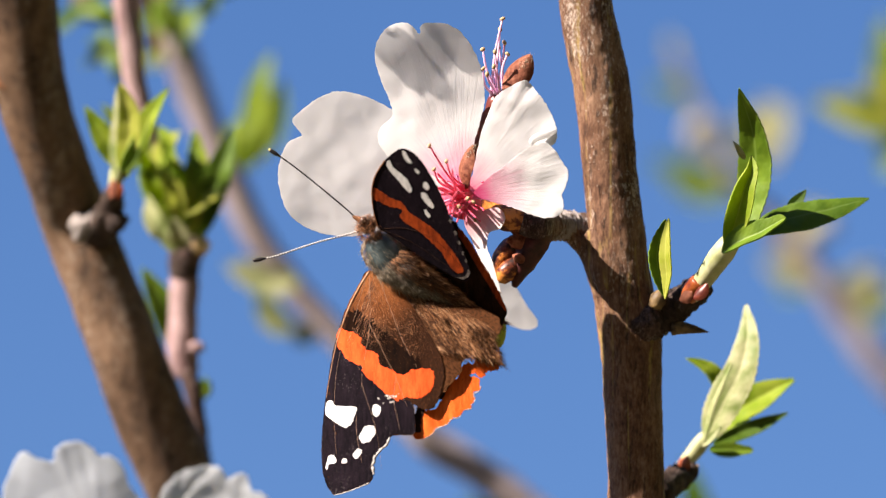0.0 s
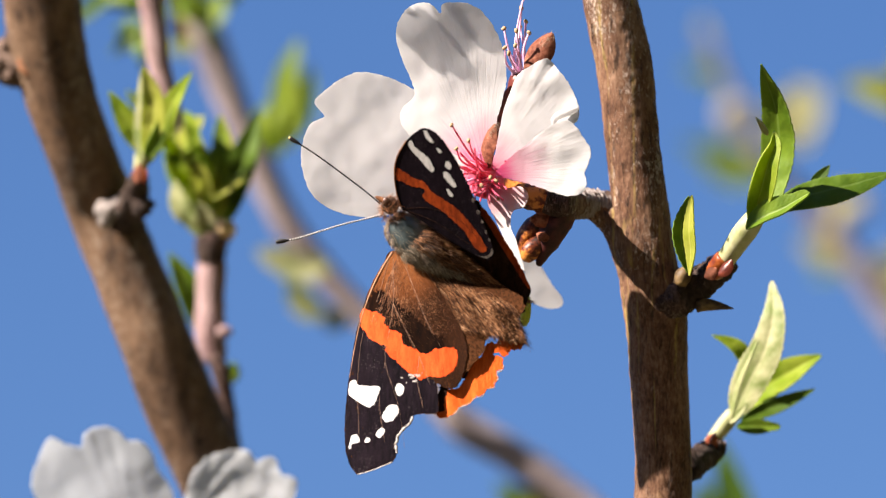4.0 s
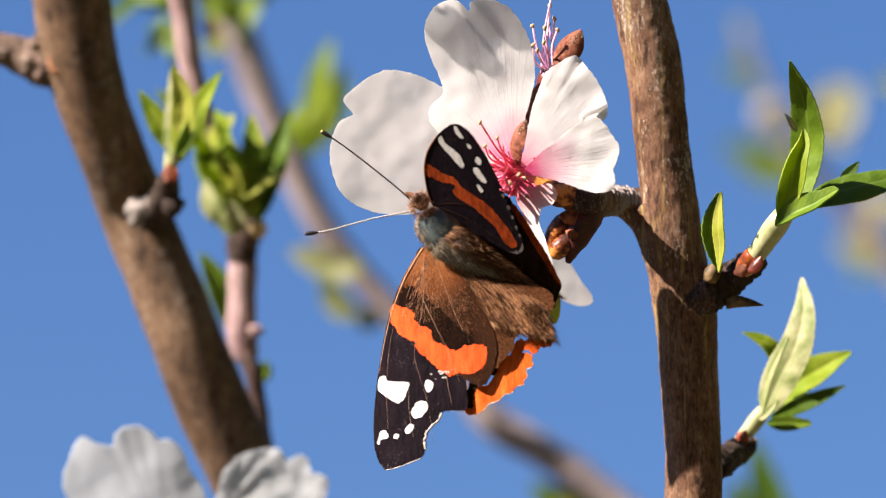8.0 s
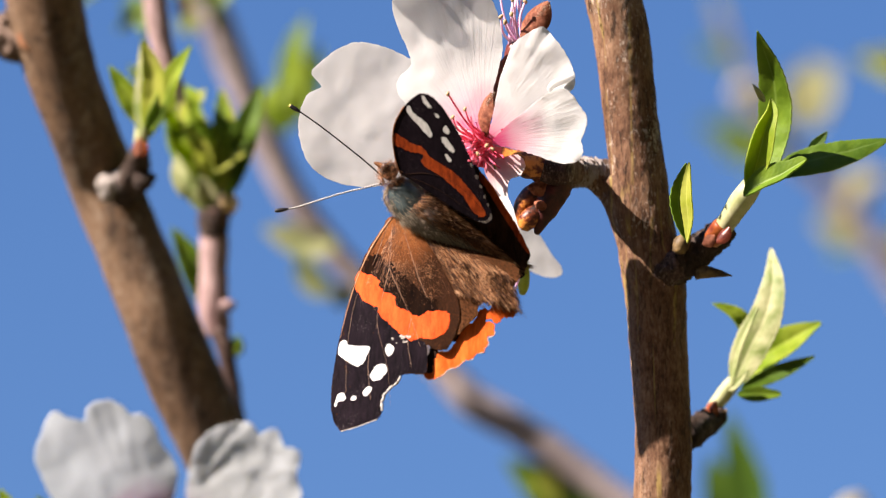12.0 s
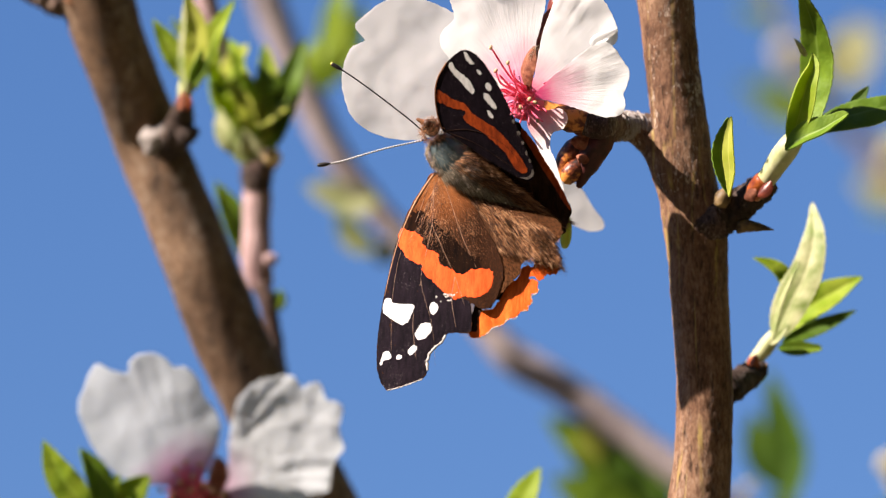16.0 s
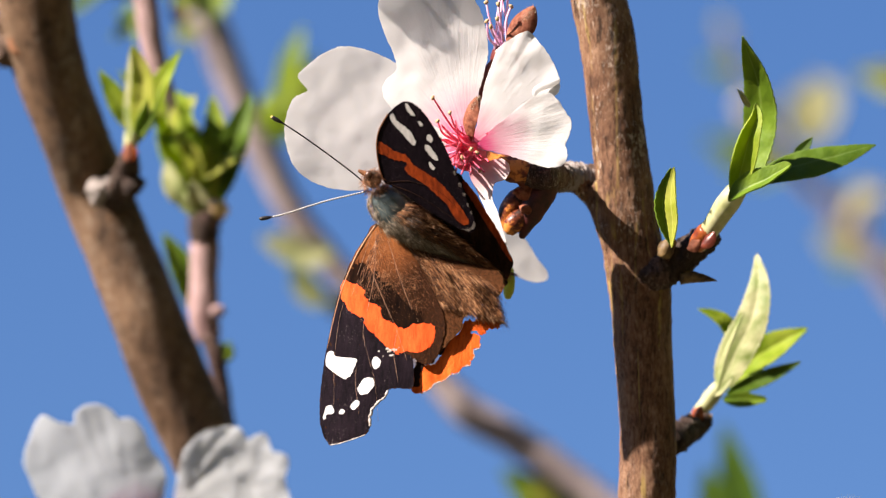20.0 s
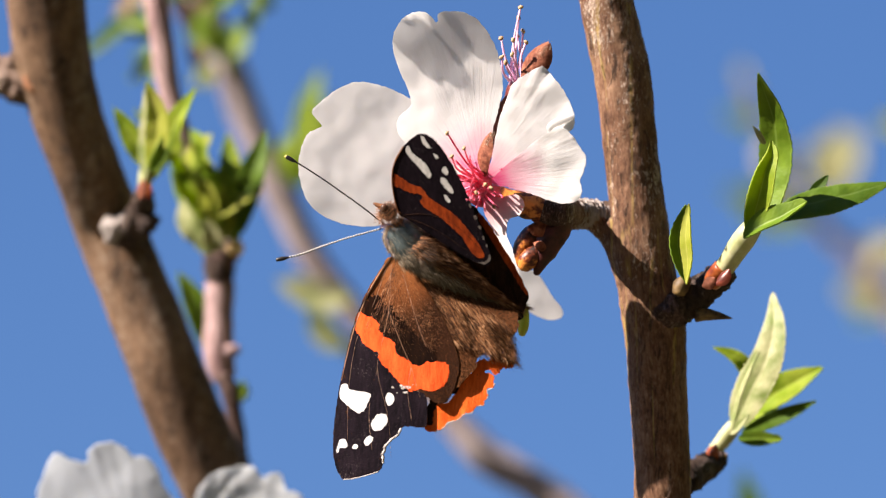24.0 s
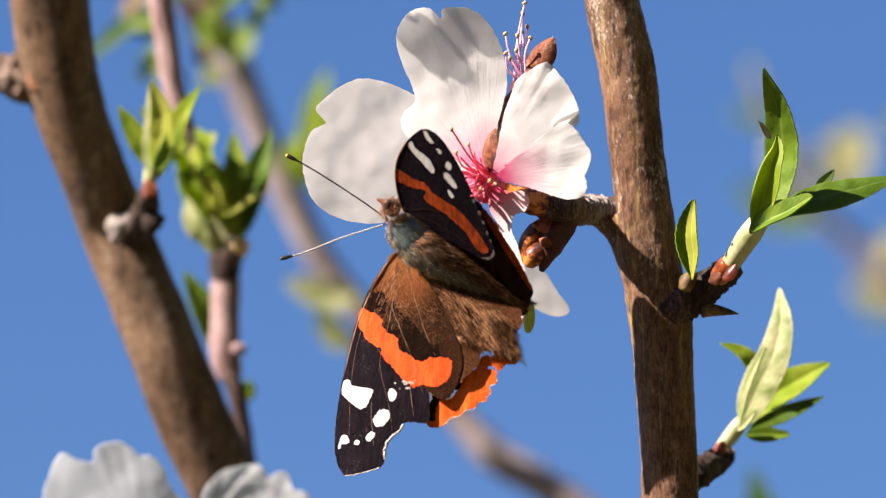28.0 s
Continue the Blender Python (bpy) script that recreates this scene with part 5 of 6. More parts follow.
    part("costa", tube([(x, float(up(np.array([x]), np.array([z]))[0]), z, 0.09) for x, z in [(-8.96, 3.01), (-9.5, 5.09), (-9.73, 7.8), (-9.27, 9.96), (-8.03, 11.97)]], 24, 6), HAIR_BROWN, raised, "light brown front edge")
    # body
    part("thorax", ball((-7.79, -27, -0.86), (2.5, 2.0, 3.4), -38, 0.10, 14, 22, 3), BODY_BLUE, t, "blue-grey sheen on a furry thorax")
    part("abdomen", tube([(-5.45, -27.5, -3.04, 1.4), (-4.51, -28, -3.58, 1.94), (-3.27, -27.3, -4.21, 2.18), (0.31, -26.3, -6.47, 2.03), (4.06, -25.3, -8.9, 1.56), (7.5, -24.3, -10.86, 0.7)], 24, 14, 0.06, 0.6, 2.0, ridge=0.05), BODY_DARK, t, "dark furry abdomen")
    part("fur", hairs(egg_roots((-7.79, -27, -0.86), (2.45, 1.95, 3.35), -38, 1700, 4, True, True), 1.5, (0.75, 0.0, -0.6), 0.35, 0.02, 7, 0.4), HAIR_GREY, t, "greyish brown down", kind="stuff")
    part("fur", hairs(egg_roots((-7.94, -27, -0.7), (2.6, 1.9, 3.4), -38, 2400, 14, False, False, True), 0.95, (0.35, 0.1, -0.35), 0.5, 0.02, 17, 0.6), HAIR_BEIGE, t, "pale beige down round the thorax", kind="stuff")
    roots = []
    rnd = random.Random(12)
    for _ in range(3600):
        a = rnd.random() * 1.12 - 0.12
        ang = rnd.uniform(-0.2, 1.8)
        cx = (-5.92, -27, -2.89)[0] + a * 13.2
        cz = (-5.92, -27, -2.89)[2] - a * 7.9
        r = 2.3 * (1 - 0.6 * a)
        roots.append(((cx + math.sin(ang) * r * 0.67, -28.6 + 2.4 * a - math.cos(ang) * r, cz + math.sin(ang) * r * 0.74), (math.sin(ang) * 0.5, -math.cos(ang), math.sin(ang) * 0.5)))
    part("fur", hairs(roots, 1.7, (0.62, -0.12, -0.36), 0.18, 0.03, 8, 0.55), HAIR_TAWNY, t, "tawny down along one side of the abdomen", kind="stuff")
    roots = []
    for _ in range(2600):
        a = rnd.random() * 1.1 - 0.14
        ang = rnd.uniform(-1.6, 0.1)
        r = 2.2 * (1 - 0.6 * a)
        cx = (-5.92, -27, -2.89)[0] + a * 13.2
        cz = (-5.92, -27, -2.89)[2] - a * 7.9
        roots.append(((cx + math.sin(ang) * r * 0.6, -28.6 + 2.4 * a - math.cos(ang) * r, cz + math.sin(ang) * r * 0.8), (math.sin(ang) * 0.5, -math.cos(ang), math.sin(ang) * 0.5)))
    part("fur", hairs(roots, 1.5, (0.62, -0.10, -0.45), 0.2, 0.03, 18, 0.35), HAIR_GREY, t, "greyish down on the abdomen", kind="stuff")
    part("head", ball((-10.42, -28, 3.26), (1.25, 1.2, 1.25), -38, 0.12, 10, 14, 5), BODY_DARK, t, "small furry brown head")
    part("fur", hairs(egg_roots((-10.11, -28, 2.8), (1.4, 1.3, 1.5), -38, 900, 9), 1.1, (0.1, -0.1, 0.0), 0.6, 0.02, 10, 0.7), HAIR_BROWN, t, "brown down on the head", kind="stuff")
    part("eye", ball((-10.95, -29, 3.8), (0.55, 0.5, 0.65), 10, 0, 8, 10), EYE_DARK, t, "round dark eye")
    part("palp", tube([(-10.89, -28, 3.65, 0.47), (-11.67, -28, 4.12, 0.39), (-12.44, -28, 4.51, 0.16)], 8, 6, 0.1), HAIR_UMBER, t, "pointed palp")
    part("leg", tube([(-10.61, -25, 1.24, 0.23), (-11.24, -25, -0.32, 0.2), (-10.46, -25, -2.27, 0.16)], 8, 5), BODY_DARK, t, "thin dark leg")
    # antennae: dark shafts ringed white, clubbed at the end
    for path, ringed, name in (([(-11.82, -28, 4.12), (-13.69, -28, 5.83), (-16.49, -28, 8.16), (-19.29, -28, 10.42), (-21.78, -28, 12.28), (-23.8, -28, 13.61)], False, "upper"), ([(-11.51, -28, 2.41), (-14, -28, 1.78), (-16.96, -28, 1.01), (-20.07, -28, -0), (-23.18, -28, -1.02), (-25.98, -28, -1.56)], True, "lower")):
        root = path[0]
        c = spline([(*p, 0.11) for p in path], 40)
        shaft = part("antenna", tube([tuple(p) for p in c[::4]], 60, 7), ANT_BLACK, t, "black antenna finely ringed with white" if ringed else "thin black antenna with a yellow tip", pivot=root)
        a, b = c[-5, :3], c[-1, :3]
        part("club", tube([(*a, 0.14), (*((a + b) / 2), 0.30), (*b, 0.27)], 10, 9), ANT_BLACK, shaft, "black club")
        part("tip", ball(tuple(b), (0.24, 0.24, 0.24), 0, 0, 6, 9), ANT_TIP if not ringed else ANT_BLACK, shaft)
        for k in range(1, 35) if ringed else ():
            p, q = c[k, :3], c[k, :3] + (c[k + 1, :3] - c[k, :3]) * 0.5
            r = 0.135
            part("ring", tube([(*p, r), (*q, r)], 3, 7), ANT_PALE, shaft)
        ANTENNAE.append(shaft)
    WINGS.extend([fore, hind])
    return t


ANTENNAE, WINGS = [], []
BUTTERFLY = butterfly()


# ---- the thick branch beside it ----
def thick_branch():
    t = thing("almond_branch", (-12.78, 95, -102.86), "thick leaning almond branch with warm brown bark, cut stubs and knots", "branch")
    part("stem", tube([(-65.28, 58, 80.4, 6.84), (-65.28, 63, 55.05, 6.53), (-64.96, 66, 41.44, 6.2), (-64.24, 68, 30.3, 5.87), (-62.12, 70, 20.85, 5.45), (-59.27, 73, 12.23, 5.21), (-56.79, 78, 4.44, 5.41), (-53.73, 78, -3.41, 5.41), (-50.94, 78, -10.39, 5.5), (-48.33, 78, -17.36, 5.58), (-45.1, 80, -26.14, 5.77), (-41.69, 82, -34.08, 5.61), (-36.41, 86, -45.65, 5.8), (-30.38, 90, -56.43, 6), (-12.79, 96, -102.97, 7.11)], 130, 26, 0.028, 0.22, 4.0, ridge=0.010), BARK_OLD, t, "warm brown bark with fine ridges")
    part("stub", tube([(-65.23, 70, 26.9, 4.5), (-68.69, 70, 26.47, 3.98), (-71.72, 70, 27.07, 3.11), (-74.32, 70, 28.2, 2.6), (-79.08, 70, 29.5, 2.6)], 40, 24, 0.14, 0.5, 6.0), BARK_KNOT, t, "knotty grey-brown side branch stub")
    part("scar", ball((-67.2, 65.2, 26.6), (1.1, 0.9, 2.1), 0, 0.6, 10, 14, 3), SCAR, t, "orange-brown bark scar")
    for k, (c, r) in enumerate((((-70.2, 67.5, 29.0), 1.5), ((-71.3, 67.5, 26.6), 1.5), ((-70.0, 67.5, 24.6), 1.3), ((-72.6, 68.5, 28.2), 1.2), ((-69.2, 66.5, 30.6), 1.1))):
        part("bark_scar", ball(c, (r, r * 0.8, r * 0.9), 30 * k, 0.9, 12, 16, 20 + k), BARK_KNOT, t)
    part("knot", ball((-55.5, 70.5, 3.4), (1.9, 1.1, 1.9), 20, 0.5, 14, 20, 8), BARK_GREY, t, "pale grey cracked knot")
    part("knot", ball((-53.3, 70.0, 4.3), (1.4, 0.9, 1.5), 10, 0.5, 14, 20, 9), BARK_GREY, t, "pale grey cracked knot")
    part("spur", tube([(-53.7, 74, 2.3, 2.6), (-51.9, 71, 4.2, 2.6), (-50.6, 67, 6.6, 1.9), (-49.9, 62, 8.7, 1.37)], 26, 18, 0.25, 0.9, 7.0), BARK_DARK, t, "dark leaf spur")
    part("spur", tube([(-50.75, 66, 3.53, 1.9), (-49.28, 66, 4.13, 1.38), (-48.08, 66, 4.82, 0.69)], 16, 14, 0.3, 0.9, 9.0), BARK_DARK, t, "dark spur tip")
    return t


thick_branch()

shoot("leaf_shoot", (-49.32, 55, 9.45), "upright pair of young green leaves on a spur",
      [(-49.54, 56, 8.18, 0.94), (-49.28, 56, 10.74, 1.11), (-49.03, 56, 12.87, 1.02)],
      [([(-49.86, 54, 7.57), (-49.86, 54, 9.01), (-49.44, 54, 10.46)], 1.874, SEPAL), ([(-49.01, 54, 7.57), (-49.01, 54, 8.76), (-48.84, 54, 9.87)], 1.704, BUD_RED)],
      [([(-49.18, 54, 10.46), (-49.27, 54, 14.55), (-49.18, 54, 19.65), (-49.01, 54, 24.76)], 1.874, (-0.6, -0.8, 0.2), 0.3, 0.0, LEAF_PALE),
       ([(-48.62, 53, 11.98), (-47.43, 53, 15.21), (-47.04, 52, 20.03), (-48.6, 51, 25.02)], 3.918, (-0.3, -0.9, 0.3), 0.3, 0.0, LEAF_YELLOW),
       ([(-48.26, 56, 10.48), (-45.87, 56, 15.26), (-44.34, 56, 19.27), (-41.44, 56, 24.3)], 3.918, (-0.5, -0.8, 0.2), 0.5, 0.0, LEAF_BRIGHT),
       ([(-48.4, 52, 11.54), (-46.87, 52, 14.09), (-46.19, 52, 17.06)], 2.215, (0.2, -0.9, 0.1), 0.4, 0.0, LEAF),
       ([(-48.98, 60, 12.07), (-50.86, 60, 15.92), (-52.4, 60, 18.75), (-54.29, 60, 21.66)], 3.425, (-0.3, -0.9, 0.1), 0.3, 0.0, LEAF_FAR)])


# ---- twig behind, with its tuft of leaves ----
def back_twig():
    t = thing("almond_twig", (-39.47, 108, -41.27), "thin pinkish twig with a pruned end and leaf tuft", "twig")
    part("stem", tube([(-51.85, 104, 57.4, 1.79), (-50.95, 104, 43.07, 1.88), (-49.79, 104, 34.11, 1.88), (-48.71, 104, 26.05, 1.79), (-46.21, 104, 16.2, 1.61), (-43.34, 104, 7.25, 1.61), (-41.37, 104, 0.08, 1.97), (-41.01, 104, -5.29, 2.24), (-41.19, 104, -10.66, 2.33), (-41.37, 104, -16.03, 2.42), (-40.6, 104, -20.2, 1.9)], 70, 14, 0.10, 0.25, 3.0, ridge=0.06), BARK_PINK, t, "pinkish grey bark")
    # darker bark stands for the shade on the twig's lower end
    part("stem", tube([(-40.8, 105, -19.0, 1.5), (-39.6, 106, -23.0, 1.35), (-38.7, 107, -29.0, 1.35), (-37.4, 108, -41.11, 1.5)], 30, 12, 0.12, 0.4, 8.0), BARK_SPUR, t, "stem below the node, its shade put into darker bark")
    part("collar", tube([(-41.5, 103.6, 1.2, 2.0), (-41.1, 103.6, -0.8, 2.45), (-41.0, 103.6, -2.6, 2.5), (-41.0, 103.8, -4.4, 2.3)], 24, 20, 0.12, 0.6, 3.0), BARK_DARK, t, "blackish ringed node")
    part("stub", tube([(-40.67, 100, -0.99, 2.32), (-39.42, 100, -0.09, 2.14), (-38.35, 100, 0.53, 1.78)], 10, 12, 0.12, 0.4, 2.0), BARK_SPUR, t, "dark pruned stub")
    part("cut_end", ball((-38.0, 95, 0.55), (1.5, 1.0, 1.5), 0, 0.1, 8, 12, 3), WOOD_CUT, t, "tan cut wood")
    part("bud", tube([(-39.78, 100, -15.79, 1.07), (-38.71, 100, -15.61, 0.98), (-37.82, 100, -15.26, 0.62)], 8, 8, 0.2), BARK_PINK, t)
    part("bud", tube([(-40.75, 102, -19.58, 1.43), (-39.23, 102, -22.26, 1.25), (-38.61, 102, -24.05, 0.71)], 8, 8, 0.2), BARK_SPUR, t)
    rnd = random.Random(21)
    for i, (spine, w, face, m) in enumerate((
            ([(-38.6, 96, 1.2), (-36.9, 94, 6.6), (-34.9, 93, 12.2), (-32.7, 93, 19.0)], 4.9, (-0.2, -0.9, 0.15), LEAF_MID),
            ([(-41.4, 96, 0.98), (-43.84, 95, 2.75), (-45.44, 95, 4.97), (-46.37, 96, 8.53)], 3.58, (-0.5, -0.8, 0.2), LEAF_PALE),
            ([(-41.0, 95, 0.44), (-42.73, 94, 1.42), (-43.97, 94, 3.46)], 3.04, (-0.4, -0.8, 0.3), LEAF_PALE),
            ([(-41.08, 97, 1.42), (-43.0, 96, 5.42), (-45.66, 96, 9.86), (-47.93, 97, 15.92)], 3.94, (-0.6, -0.7, 0.3), LEAF_FAR),
            ([(-40.64, 95, 1.42), (-41.98, 93, 6.29), (-42.82, 92, 11.59), (-42.91, 94, 18.53)], 4.47, (-0.5, -0.8, 0.2), LEAF_BRIGHT),
            ([(-40.25, 94, 1.42), (-40.61, 92, 6.28), (-41.19, 91, 10.69), (-42.38, 92, 15.13)], 4.12, (-0.2, -0.95, 0.1), LEAF_YELLOW),
            ([(-40.15, 96, 1.42), (-39.4, 95, 7.19), (-38.69, 95, 12.51), (-39.04, 97, 18.58)], 4.47, (0.2, -0.9, 0.2), LEAF_BRIGHT),
            ([(-39.89, 94, 1.42), (-39.5, 93, 5.4), (-40.17, 92, 8.94), (-41.23, 92, 13.36)], 3.22, (0.3, -0.9, 0.2), LEAF_YELLOW),
            ([(-40.49, 100, 1.87), (-43.21, 101, 8.12), (-46.11, 102, 12.6), (-49.11, 103, 16.64)], 3.58, (-0.3, -0.9, 0.2), LEAF_FAR),
            ([(-40.21, 93, 3.63), (-41.19, 91, 8.04), (-42.74, 90, 10.68), (-45.25, 91, 12.46)], 3.58, (-0.6, -0.7, 0.4), LEAF_YELLOW),
            ([(-39.9, 92, 3.63), (-39.3, 91, 8.49), (-39.0, 90, 12.45), (-38.6, 91, 15.82)], 3.40, (0.2, -0.8, 0.4), LEAF),
            ([(-40.6, 94, 0.09), (-41.23, 92, 2.3), (-42.34, 91, 4.95)], 3.22, (-0.3, -0.9, 0.3), LEAF_PALE),
            ([(-42.3, 110, -17.5), (-43.3, 110, -13.0), (-45.3, 110, -8.2), (-48.0, 110, -3.0)], 4.8, (0.2, -0.85, 0.3), LEAF),
            ([(-39.47, 108, -23.29), (-38.12, 108, -22.39), (-37.76, 108, -20.41)], 2.69, (0, -1, 0), LEAF_FAR),
            ([(-43.34, 104, 10.84), (-46.47, 104, 16.21), (-50.95, 104, 19.34), (-54.09, 104, 22.92)], 3.94, (-0.2, -0.9, 0.3), LEAF_FAR))):
        part("leaf", blade(spine, w, face, 0.5, 0.15, 0.03, 18, 4, 0.25, 0.45, i, 0.4), m, t)
    heart = Vector((-42.0, 95, 3.0))
    for i in range(15):
        up = rnd.uniform(0, 11)
        a = rnd.uniform(-1.1, 0.7)
        l = rnd.uniform(4, 8.5)
        way = Vector((math.sin(a), rnd.uniform(-0.7, 0.3), math.cos(a) * rnd.choice((1, 1, 0.5)))).normalized()
        start = heart + Vector((rnd.uniform(-1, 1) * (1.5 + 0.25 * up) - 0.1 * up, rnd.uniform(-5, 2), up))
        bend = Vector((rnd.uniform(-1.5, 1.5), rnd.uniform(-2, 1), rnd.uniform(-0.5, 1.5)))
        part("leaf", blade([start, start + way * l * 0.5 + bend, start + way * l], rnd.uniform(2.0, 3.4), (rnd.uniform(-1, 0.2), -0.8, rnd.uniform(0.0, 0.9)), rnd.uniform(0.2, 0.8), 0.2, 0.03, 12, 3, 0.25, 0.45, i, 0.45), (LEAF_BRIGHT, LEAF, LEAF_BRIGHT, LEAF_YELLOW, LEAF_FAR)[i % 5], t)
    return t


back_twig()


# ---- far branches and leaves ----
def far_branch(name, base, label, stem, leaves, material=BARK_FAR, petals=(), away=1.0):
    t = thing(name, base, label, "branch", "far branches", away)
    part("stem", tube(stem, 60, 12, 0.15, 0.12, 2.0, ridge=0.1), material, t)
    for i, (spine, w, m) in enumerate(leaves):
        part("leaf", blade(spine, w, (-0.3, -0.9, 0.25), 0.35, 0.1, 0.03, 16, 3, 0.3, 0.45, i), m, t)
    for i, (c, r) in enumerate(petals):
        part("petal", ball(c, (r, r * 0.35, r * 0.8), 35 * i, 0.3, 6, 10, i), FADED, t)
    return t


far_branch("almond_branch", (43.6, 275, -69.07), "long slanting grey-pink branch far behind, out of focus",
           [(-59.63, 275, 69.27, 2.72), (-53.87, 275, 49.36, 2.93), (-49.47, 275, 37.83, 3.14), (-45.27, 275, 26.3, 2.93), (-40.03, 275, 13.72, 2.93), (-34.48, 275, 2.2, 2.72), (-27.67, 275, -7.24, 2.52), (-20.33, 275, -15.62, 2.31), (-10.9, 275, -26.1, 2.52), (-1.99, 275, -36.06, 3.14), (4.82, 275, -39.93, 3.14), (12.16, 275, -44.97, 2.93), (22.64, 275, -53.35, 2.93), (33.12, 275, -61.73, 3.14), (54.08, 275, -79.55, 3.56)],
           [([(-35.32, 268, 14.68), (-34.59, 268, 23.02), (-33.54, 268, 30.31), (-31.46, 268, 36.04)], 5.5, LEAF_FAR), ([(-34.79, 268, 15.73), (-31.88, 268, 20.93), (-30.42, 268, 26.14), (-29.59, 268, 31.35)], 5.0, LEAF), ([(-35.84, 268, 14.68), (-37.92, 268, 19.89), (-35.84, 268, 25.1)], 5.0, LEAF_FAR),
            ([(-26.32, 262, -6.12), (-31.51, 262, -6.12), (-35.65, 262, -4.57), (-40.01, 262, -2.8)], 6.0, LEAF_PALE), ([(-27.36, 262, -15.45), (-30.47, 262, -13.38), (-32.54, 262, -10.27), (-33.37, 262, -7.16)], 5.0, LEAF_PALE), ([(-23.26, 264, -16.51), (-25.85, 264, -15.47), (-27.93, 264, -13.92)], 4.5, LEAF_PALE),
            ([(-50.51, 270, 39.75), (-53.64, 270, 42.88), (-55.73, 270, 46.01)], 6.0, LEAF_FAR), ([(-49.99, 270, 38.71), (-47.38, 270, 41.84), (-45.81, 270, 44.97)], 6.0, LEAF_FAR), ([(-51.64, 272, 34.59), (-53.21, 272, 35.64), (-54.57, 272, 37.21)], 5.0, LEAF_YELLOW)], away=1.04)

rnd_high = random.Random(77)
high = []
for k, (c, r) in enumerate((((-65.05, 236, 44.88), 4), ((-61.71, 236, 43.26), 3), ((-52.89, 236, 44.48), 5), ((-47.74, 234, 43.59), 6), ((-45.27, 238, 43.94), 5), ((-49.13, 238, 40.29), 4), ((-61.21, 240, 33.85), 2)) * 3):
    at = Vector(c) + Vector((rnd_high.uniform(-r, r), rnd_high.uniform(-5, 5), rnd_high.uniform(-r, r)))
    way = Vector((rnd_high.uniform(-1, 1), rnd_high.uniform(-0.5, 0.5), rnd_high.uniform(-1.0, 0.5))) * rnd_high.uniform(3.0, 6.5)
    high.append(([at - way, at + Vector((0.8, -0.8, 0.3)), at + way], rnd_high.uniform(2.2, 4.6), (LEAF, LEAF_MID, BUD_BROWN, LEAF, LEAF_DEEP)[k % 5]))
far_branch("almond_branch", (-53.28, 240, 75.34), "leafy twig high behind the blossom, out of focus",
           [(-64.46, 240, 71.27, 1.42), (-60.4, 240, 59.07, 1.42), (-56.33, 240, 48.9, 1.42), (-53.08, 240, 42.8, 1.42)], high, BARK_SPUR)

far_branch("almond_branch", (126.0, 750, -42.5), "pinkish branch with pale spring leaves and faded flowers far off, blurred",
           [(60.5, 750, 50.9, 0.74), (64.9, 750, 39.9, 1.03), (70.3, 750, 29.6, 1.32), (75.9, 750, 17.8, 1.77), (82.6, 750, 10.4, 2.21), (89.9, 750, 3.1, 2.65), (96.5, 750, -5.7, 2.94), (105.4, 750, -19.0, 3.38), (115.4, 750, -32.2, 3.83), (126.0, 750, -42.5, 4.12)],
           [([(65.9, 750, 38.7), (60.5, 750, 41.4), (53.9, 750, 43.1)], 5.2, LEAF_FAR),
            ([(75.6, 750, 14.1), (66.4, 750, 18.1), (53.9, 750, 23.4)], 8.0, LEAF_FAR),
            ([(76.7, 750, 15.6), (67.1, 750, 14.9), (59.0, 750, 17.1)], 6.9, LEAF_FAR),
            ([(82.6, 750, 20.8), (84.8, 750, 30.3), (83.6, 750, 39.1)], 11.0, LEAF_FADED),
            ([(83.6, 750, 20.8), (80.4, 750, 29.6), (78.6, 750, 36.2)], 10.4, LEAF_FADED),
            ([(81.1, 750, 25.2), (86.5, 750, 33.3), (87.7, 750, 38.4)], 11.0, LEAF_FADED),
            ([(96.5, 750, -5.7), (89.9, 750, -4.3), (83.3, 750, -3.1)], 9.6, LEAF_FADED),
            ([(96.5, 750, -7.2), (92.1, 750, -8.7), (87.7, 750, -11.6)], 6.9, LEAF_FAR),
            ([(105.4, 750, -17.5), (108.3, 750, -10.2), (114.2, 750, -4.3)], 10.0, LEAF_FADED),
            ([(106.1, 750, -17.5), (112.0, 750, -13.8), (118.6, 750, -12.4)], 11.0, LEAF_FAR),
            ([(62.0, 750, 47.2), (59.7, 750, 52.4), (59.0, 750, 56.1)], 3.6, LEAF_FADED),
            ([(89.9, 750, 3.8), (95.1, 750, 8.2), (101.0, 750, 9.0)], 5.7, LEAF_FADED)], BARK_FAR,
           [((67.6, 745, 31.0), 4.4), ((70.3, 745, 26.3), 3.6), ((66.6, 745, 27.4), 3.0), ((73.7, 745, 20.8), 2.9), ((93.6, 745, 1.6), 3.2), ((98.7, 745, 6.0), 3.5)])

